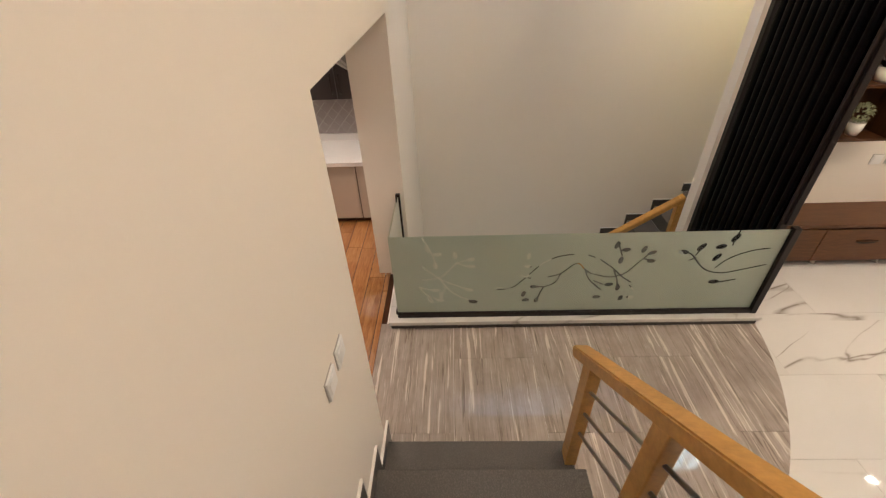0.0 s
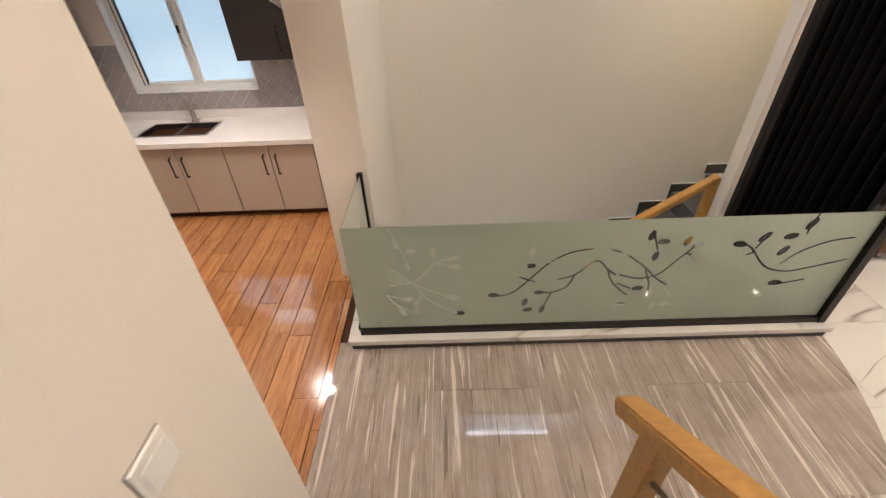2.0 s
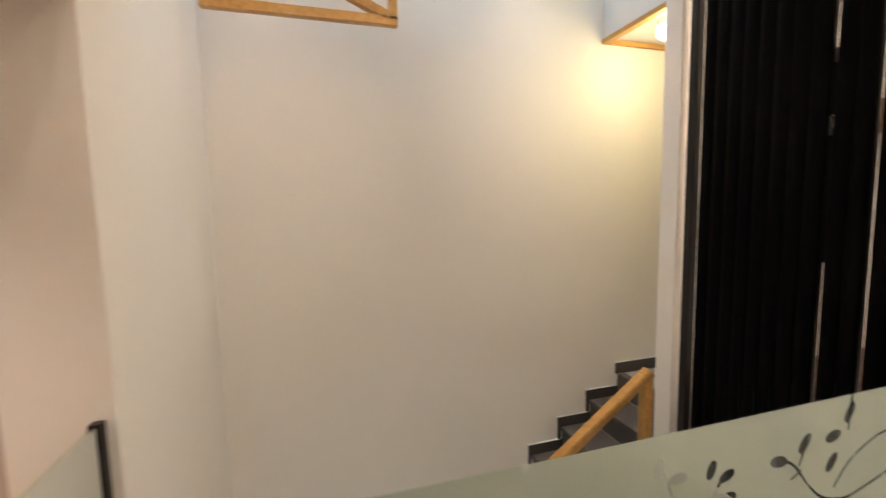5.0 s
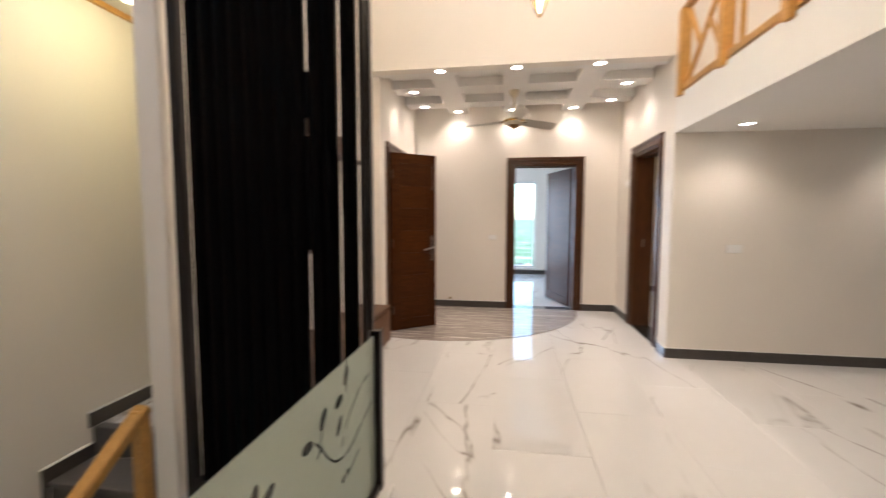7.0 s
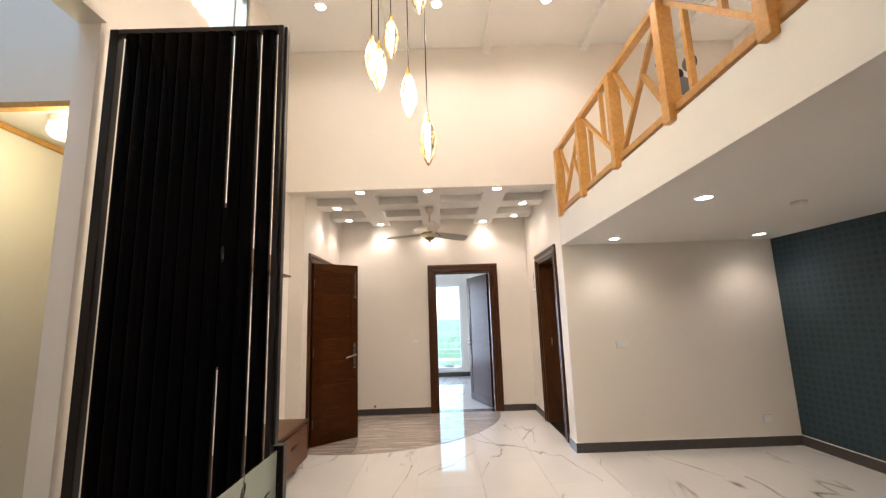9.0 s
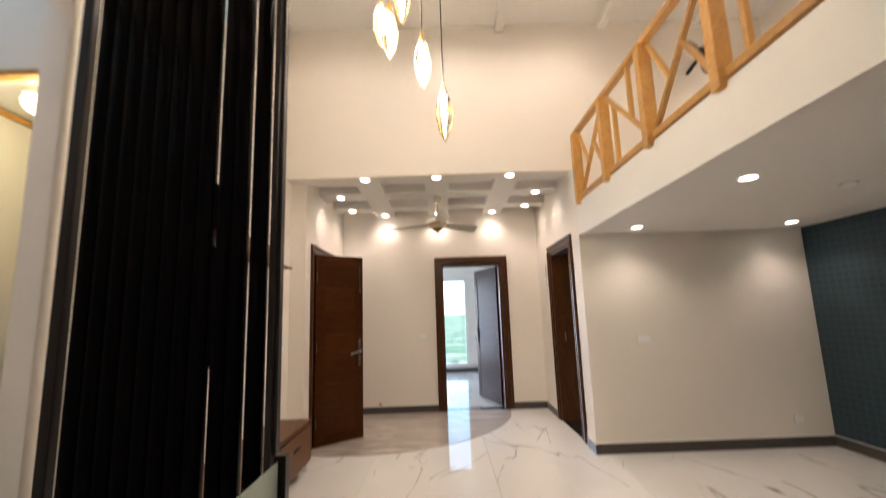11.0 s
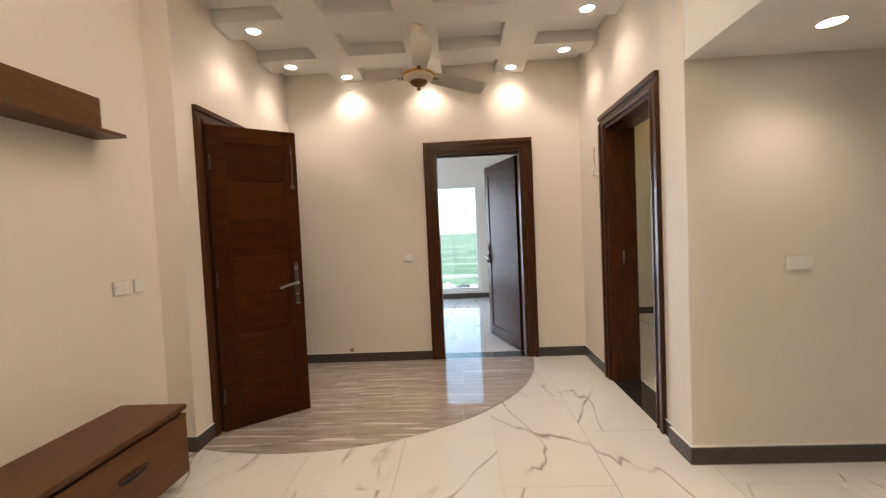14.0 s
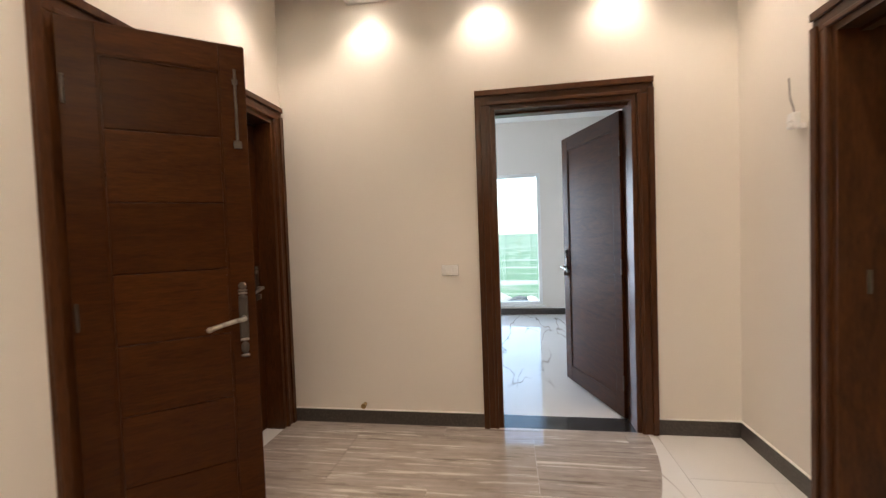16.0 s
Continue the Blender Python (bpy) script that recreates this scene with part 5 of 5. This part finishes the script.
boxpart("bowl_divider", M_STEEL, sink, -2.25, SKY0 + .007, CTR - .16, -2.23, SKY1 - .007, CTR - .01)
fau = empty("kitchen_tap", "chrome swan-neck kitchen tap behind the sink", "tap")
FTX, FTY = -2.20, 4.365
bm = bmesh.new()
lathe(bm, [(.032, .0), (.032, .012), (.022, .022), (.021, .13), (.016, .14)], 20, (FTX, FTY, CTR + .0005))
part("base", bm, M_STEEL, fau, smooth=True)
bm = bmesh.new()
tube(bm, [(FTX, FTY, CTR + .135), (FTX - .012, FTY - .01, CTR + .20), (FTX - .035, FTY - .03, CTR + .245), (FTX - .07, FTY - .06, CTR + .262),
          (FTX - .105, FTY - .09, CTR + .25), (FTX - .125, FTY - .107, CTR + .215)], .012, 12)
part("spout", bm, M_STEEL, fau, smooth=True)
bm = bmesh.new()
cyl(bm, (FTX + .01, FTY - .01, CTR + .10), (FTX + .065, FTY - .035, CTR + .145), .008, 10, .006)
part("lever", bm, M_STEEL, fau, smooth=True)
plant(-3.02, 4.30, CTR + .0005, M_LEAFD, "dark purple ball plant in a white bowl on the worktop", h=.06, r=.075, n=160, spread=.085, seed=9, ball=True)
drain = empty("floor_drain", "small steel drain cover in the kitchen floor", "drain")
bm = bmesh.new()
lathe(bm, [(.05, .0045), (.05, .009), (.012, .012), (.002, .012)], 20, (-2.48, 3.774, 0))
part("cover", bm, M_STEEL, drain)

# wall tiles in diamonds
SPLASH = ((KX + .007, -2.672, 1.335), (-2.671, -1.589, .940), (-1.588, -.751, 1.25))
bm = bmesh.new()
for x0, x1, z1 in SPLASH:
    bx(bm, x0, KY - .006, CTR + .076, x1, KY - .0005, z1)
bs = structure("backsplash", bm, M_GROUT, "grey diamond wall tiles behind the worktop", "backsplash")
bs2 = tagged(boxpart("backsplash_side", M_GROUT, None, KX + .0005, 1.61, CTR + .076, KX + .006, KY - .007, 1.262), "grey diamond wall tiles beside the worktop", "backsplash", kind="structure")


def clip(poly, lo, hi):
    """Clips a convex polygon to a rectangle."""
    for ax, lim, sg in ((0, lo[0], 1), (0, hi[0], -1), (1, lo[1], 1), (1, hi[1], -1)):
        out = []
        for p, q in zip(poly, poly[1:] + poly[:1]):
            a, b = sg * (p[ax] - lim), sg * (q[ax] - lim)
            if a >= 0:
                out.append(p)
            if (a >= 0) != (b >= 0):
                s = a / (a - b)
                out.append((p[0] + (q[0] - p[0]) * s, p[1] + (q[1] - p[1]) * s))
        poly = out
        if len(poly) < 3:
            return []
    return poly


def slab_piece(name, poly, place, material, parent, thick):
    """A flat piece with a slight chamfer; place(u, v, h) gives the point."""
    cu, cv = sum(p[0] for p in poly) / len(poly), sum(p[1] for p in poly) / len(poly)
    bm = bmesh.new()
    lo = [bm.verts.new(place(u, v, 0)) for u, v in poly]
    hi = [bm.verts.new(place(u + (cu - u) * .02, v + (cv - v) * .02, thick)) for u, v in poly]
    for i in range(len(poly)):
        bm.faces.new((lo[i], lo[(i + 1) % len(poly)], hi[(i + 1) % len(poly)], hi[i]))
    bm.faces.new(hi)
    return part(name, bm, material, parent)


DW, DH, DG = .118, .135, .945


def diamonds(u0, u1, lo, hi, place, parent):
    """Diamond tiles over a rectangle, cut at its edges."""
    for i in range(int((u1 - u0) / DW * 2) + 2):
        for j in range(11):
            if (i + j) % 2:
                continue
            u, v = u0 + i * DW / 2, CTR + .08 + j * DH / 2
            poly = clip([(u - DW / 2 * DG, v), (u, v - DH / 2 * DG), (u + DW / 2 * DG, v), (u, v + DH / 2 * DG)], lo, hi)
            if poly:
                slab_piece("tile", poly, place, M_KTILE, parent, .005)


for x0, x1, z1 in SPLASH:
    diamonds(KX, -.751, (x0 + .003, CTR + .08), (x1 - .003, z1 - .002), lambda a, b, h: (a, KY - .0065 - h, b), bs)
diamonds(2.4, KY - .02, (2.4, CTR + .08), (KY - .02, 1.26), lambda a, b, h: (KX + .0065 + h, a, b), bs2)


def upper_unit(name, d, axis, material, label, doors=2):
    x0, y0, z0, x1, y1, z1 = d
    root = empty(name, label, "cabinet")
    if axis == 'y':
        boxpart("carcass", material, root, x0, y0 + .021, z0, x1, y1, z1)
        w = (x1 - x0) / doors
        for k in range(doors):
            q = boxpart("door", material, root, x0 + w * k + .002, y0, z0 - .01, x0 + w * (k + 1) - .002, y0 + .02, z1 - .002, bevel=.002)
            pull(q, x0 + w * (k + 1) - .04 if k % 2 == 0 else x0 + w * k + .04, y0, z0 + .13, 'y')
    else:
        boxpart("carcass", material, root, x0, y0, z0, x1 - .021, y1, z1)
        w = (y1 - y0) / doors
        for k in range(doors):
            q = boxpart("door", material, root, x1 - .02, y0 + w * k + .002, z0 - .01, x1, y0 + w * (k + 1) - .002, z1 - .002, bevel=.002)
            pull(q, x1, y0 + w * (k + 1) - .04 if k % 2 == 0 else y0 + w * k + .04, z0 + .20, 'x')


upper_unit("wall_cabinet", (-1.55, 4.10, 1.26, -.751, KY - .001, KTOP - .001), 'y', M_KDARK, "black gloss wall cabinet beside the kitchen window")
upper_unit("wall_cabinet", (KX + .001, 3.50, 1.275, -2.78, 4.297, KTOP - .001), 'x', M_KBLUE, "dark blue wall cabinet along the kitchen side wall")
upper_unit("wall_cabinet", (KX + .001, 2.70, 1.275, -2.78, 3.496, KTOP - .001), 'x', M_KBLUE, "dark blue wall cabinet along the kitchen side wall")
hood = empty("cooker_hood_glass", "curved clear glass canopy of the cooker hood with steel rims", "cooker hood")


def hood_edge(s, bow):
    """A point of a canopy rim: s runs from the wall end down, bow bends it off the straight line."""
    return -1.40 + .48 * s + bow * .5 * math.sin(math.pi * s), 2.085 - .55 * s + bow * math.sin(math.pi * s)


for front, rear in ((-.07, -.025), (.0, .03)):
    bm = bmesh.new()
    prev = None
    for i in range(17):
        row = [bm.verts.new((hood_edge(i / 16, q)[0], y, hood_edge(i / 16, q)[1])) for q, y in ((front, 3.90), (rear, 4.085))]
        if prev:
            bm.faces.new((prev[0], prev[1], row[1], row[0]))
        prev = row
    bmesh.ops.solidify(bm, geom=bm.faces[:], thickness=.006)
    part("glass_sheet", bm, M_HOODG, hood)
    for q, y, r in ((front, 3.90, .008), (rear, 4.085, .005)):
        bm = bmesh.new()
        tube(bm, [(hood_edge(i / 16, q)[0], y, hood_edge(i / 16, q)[1]) for i in range(17)], r, 8)
        part("steel_rim", bm, M_STEEL, hood, smooth=True)
bm = bmesh.new()
for y in (3.92, 4.06):
    cyl(bm, (-1.39, y, 2.06), (-1.39, y, KTOP - .0005), .008, 8)
part("hanger", bm, M_STEEL, hood)

# kitchen window
# opaque panes: daylight is put in as a mottled emission colour
def frosted_pane(name, low, high, strength):
    m = emit(name, high, strength)
    t, n, l, b = nodes_of(m)
    f = noise_tex(t, coords(t, (1, 1, .7)), 2.6, 5)
    c = mix(t, ramp(t, f, [(.35, (0, 0, 0)), (.68, (1, 1, 1))]), low, high)
    l.new(c, b.inputs["Emission Color"])
    b.inputs["Base Color"].default_value = (.50, .56, .60, 1)
    b.inputs["Roughness"].default_value = .3
    return m


M_OBSC = frosted_pane("obscured_glass_daylight", (.44, .68, .85), (.60, .81, .92), P_KWIN)
# upper pane glows twice as strongly, for its reflection on the floor
M_OBSCT = frosted_pane("obscured_glass_sky", (.70, .88, .96), (.80, .94, 1), P_KWIN * 2.0)
kw = empty("window_3", "white-framed kitchen window with frosted panes in a deep white reveal", "window", kind="structure")
WX0, WX1, WZ0, WZ1, WY = -2.67, -1.59, .944, 2.085, KY + .085


def wbar(nm, x0, z0, x1, z1, y0=WY - .03, y1=WY + .04, material=None):
    return boxpart(nm, material or M_WHITEP, kw, x0, y0, z0, x1, y1, z1, bevel=.004)


wbar("reveal", WX0 + .0005, WZ0 + .013, WX0 + .012, WZ1 - .001, KY - .012, WY - .031)
wbar("reveal", WX1 - .012, WZ0 + .013, WX1 - .0005, WZ1 - .001, KY - .012, WY - .031)
wbar("sill", WX0 + .0005, WZ0 + .0005, WX1 - .0005, WZ0 + .012, KY - .016, WY - .031)
wbar("frame_side", WX0 + .001, WZ0 + .001, WX0 + .045, WZ1 - .001)
wbar("frame_side", WX1 - .045, WZ0 + .001, WX1 - .001, WZ1 - .001)
wbar("frame_sill", WX0 + .046, WZ0 + .001, WX1 - .046, WZ0 + .048)
wbar("frame_head", WX0 + .046, WZ1 - .032, WX1 - .046, WZ1 - .001)
wbar("transom", WX0 + .046, 1.737, WX1 - .046, 1.792)
wbar("mullion", -2.335, 1.793, -2.30, WZ1 - .033)
for x in (-2.6235, -2.590, -2.297):
    z0, z1 = (1.795, WZ1 - .034) if x > -2.4 else (WZ0 + .049, 1.736)
    wbar("gasket", x, z0, x + .006, z1, WY - .022, WY + .02, M_PBLACK)
wbar("sash_stile", -2.617, WZ0 + .049, -2.591, 1.736, WY - .02, WY + .02)
wbar("sash_stile", -2.165, WZ0 + .049, -2.120, 1.736, WY - .028, WY + .02)
wbar("sash_stile", -2.119, WZ0 + .049, -2.088, 1.736, WY - .006, WY + .03)
wbar("sash_rail", -2.583, WZ0 + .049, -2.166, WZ0 + .075, WY - .02, WY + .02)
wbar("sash_rail", -2.087, WZ0 + .049, WX1 - .046, WZ0 + .070, WY - .004, WY + .03)
latch = wbar("latch", -2.150, 1.40, -2.134, 1.455, WY - .045, WY - .0285, M_PBLACK)
bm = bmesh.new()
tube(bm, [(-2.142, WY - .036, 1.40), (-2.138, WY - .045, 1.36), (-2.128, WY - .045, 1.32), (-2.118, WY - .036, 1.29)], .005, 8)
part("latch_arm", bm, M_STEEL, latch)
for d, m in (((-2.583, WZ0 + .049, -2.166, 1.736), M_OBSC), ((-2.087, WZ0 + .049, WX1 - .046, 1.736), M_OBSC), ((-2.299, 1.793, WX1 - .046, WZ1 - .033), M_OBSCT)):
    boxpart("frosted_pane", m, kw, d[0], WY + .004, d[1], d[2], WY + .012, d[3])
boxpart("extractor_panel", M_WHITEP, kw, WX0 + .0125, WY - .045, 1.760, -2.336, WY - .031, WZ1 - .002, bevel=.003)
M_SHUT = mat("grey_extractor_shutter", (.24, .23, .22), .5)
ext = empty("extractor_fan", "round chrome extractor fan set in the window panel", "extractor fan")
EM = Matrix.Translation((-2.505, WY - .046, 1.932)) @ Matrix.Rotation(radians(90), 4, 'X')
bm = bmesh.new()
lathe(bm, [(.098, .0), (.118, .0), (.118, .012), (.108, .026), (.098, .022)], 36)
bmesh.ops.transform(bm, matrix=EM, verts=bm.verts)
part("ring", bm, M_STEEL, ext, smooth=True)
bm = bmesh.new()
lathe(bm, [(.001, .001), (.099, .001), (.099, .003), (.001, .003)], 36)
bmesh.ops.transform(bm, matrix=EM, verts=bm.verts)
part("shutter", bm, M_SHUT, ext)
bm = bmesh.new()
lathe(bm, [(.024, .004), (.024, .026), (.016, .032), (.002, .033)], 20)
bmesh.ops.transform(bm, matrix=EM, verts=bm.verts)
part("hub", bm, M_STEEL, ext, smooth=True)
for k in range(6):
    bm = bmesh.new()
    bmesh.ops.create_circle(bm, cap_ends=True, segments=14, radius=.042, matrix=Matrix.Translation((0, .058, .014)) @ Matrix.Rotation(radians(16), 4, 'Y') @ Matrix.Diagonal((.58, 1, 1, 1)))
    bmesh.ops.solidify(bm, geom=bm.faces[:], thickness=.003)
    bmesh.ops.transform(bm, matrix=EM @ Matrix.Rotation(radians(60 * k), 4, 'Z'), verts=bm.verts)
    part("blade", bm, M_HANDLE, ext)

# ---- floor pieces ----
floor_ob = bpy.data.objects["floor"]
TL, TW, GAP = 1.13, .565, .0009
for j in range(-8, 8):
    y0 = .72 + TW * j
    for i in range(-3, 8):
        x0 = -.10 + TL * i + (TL / 2 if j % 2 else 0)
        quad = [(x0 + GAP, y0 + GAP), (x0 + TL - GAP, y0 + GAP), (x0 + TL - GAP, y0 + TW - GAP), (x0 + GAP, y0 + TW - GAP)]
        for lo, hi in (((-.64, GREENY), (FARX, GY - .03)), ((GX - .1, GY - .03), (FARX, TVY))):
            poly = clip(quad, lo, hi)
            if poly and max(p[0] for p in poly) > .5:
                bm = bmesh.new()
                a = [bm.verts.new((u, v, -.0118)) for u, v in poly]
                b = [bm.verts.new((u, v, 0)) for u, v in poly]
                for k in range(len(poly)):
                    bm.faces.new((a[k], a[(k + 1) % len(poly)], b[(k + 1) % len(poly)], b[k]))
                bm.faces.new(b)
                part("marble_tile", bm, M_MARBLE, floor_ob)


def disc_clip(poly, c, r, n=160):
    for k in range(n):
        a = 2 * math.pi * k / n
        nx, ny = math.cos(a), math.sin(a)
        out = []
        for p, q in zip(poly, poly[1:] + poly[:1]):
            da, db = r - ((p[0] - c[0]) * nx + (p[1] - c[1]) * ny), r - ((q[0] - c[0]) * nx + (q[1] - c[1]) * ny)
            if da >= 0:
                out.append(p)
            if (da >= 0) != (db >= 0):
                s = da / (da - db)
                out.append((p[0] + (q[0] - p[0]) * s, p[1] + (q[1] - p[1]) * s))
        poly = out
        if len(poly) < 3:
            return []
    return poly


for c, r, lo, hi, ox, oy in (((-.262, 2.673), 2.485, (-.65, -.4), (2.3, GY + .0), -.65, 1.45), ((6.638, 2.614), 1.843, (4.7, RY), (FARX, NOOKY), 4.76, .35)):
    for i in range(-1, 6):
        for j in range(-3, 4):
            x0, y0 = ox + .565 * i, oy + 1.13 * j + (.565 if i % 2 else 0)
            poly = clip([(x0 + GAP, y0 + GAP), (x0 + .565 - GAP, y0 + GAP), (x0 + .565 - GAP, y0 + 1.13 - GAP), (x0 + GAP, y0 + 1.13 - GAP)], lo, hi)
            poly = disc_clip(poly, c, r) if poly else []
            if poly:
                bm = bmesh.new()
                a = [bm.verts.new((u, v, .0005)) for u, v in poly]
                b = [bm.verts.new((u, v, .004)) for u, v in poly]
                for k in range(len(poly)):
                    bm.faces.new((a[k], a[(k + 1) % len(poly)], b[(k + 1) % len(poly)], b[k]))
                bm.faces.new(b)
                part("streaked_tile", bm, M_GREY, floor_ob)

rng = random.Random(5)
PW = .145
for i in range(18):
    x0 = KX + PW * i
    y = 1.05 - rng.uniform(0, .9)
    while y < KY:
        poly = clip([(x0 + .003, y + .002), (x0 + PW - .003, y + .002), (x0 + PW - .003, y + .948), (x0 + .003, y + .948)], (KX, 1.05), (-.652, KY))
        if poly:
            bm = bmesh.new()
            a = [bm.verts.new((u, v, -.0118)) for u, v in poly]
            b = [bm.verts.new((u, v, .004)) for u, v in poly]
            for k in range(len(poly)):
                bm.faces.new((a[k], a[(k + 1) % len(poly)], b[(k + 1) % len(poly)], b[k]))
            bm.faces.new(b)
            part("wood_plank", bm, M_KWOOD, floor_ob)
        y += .95
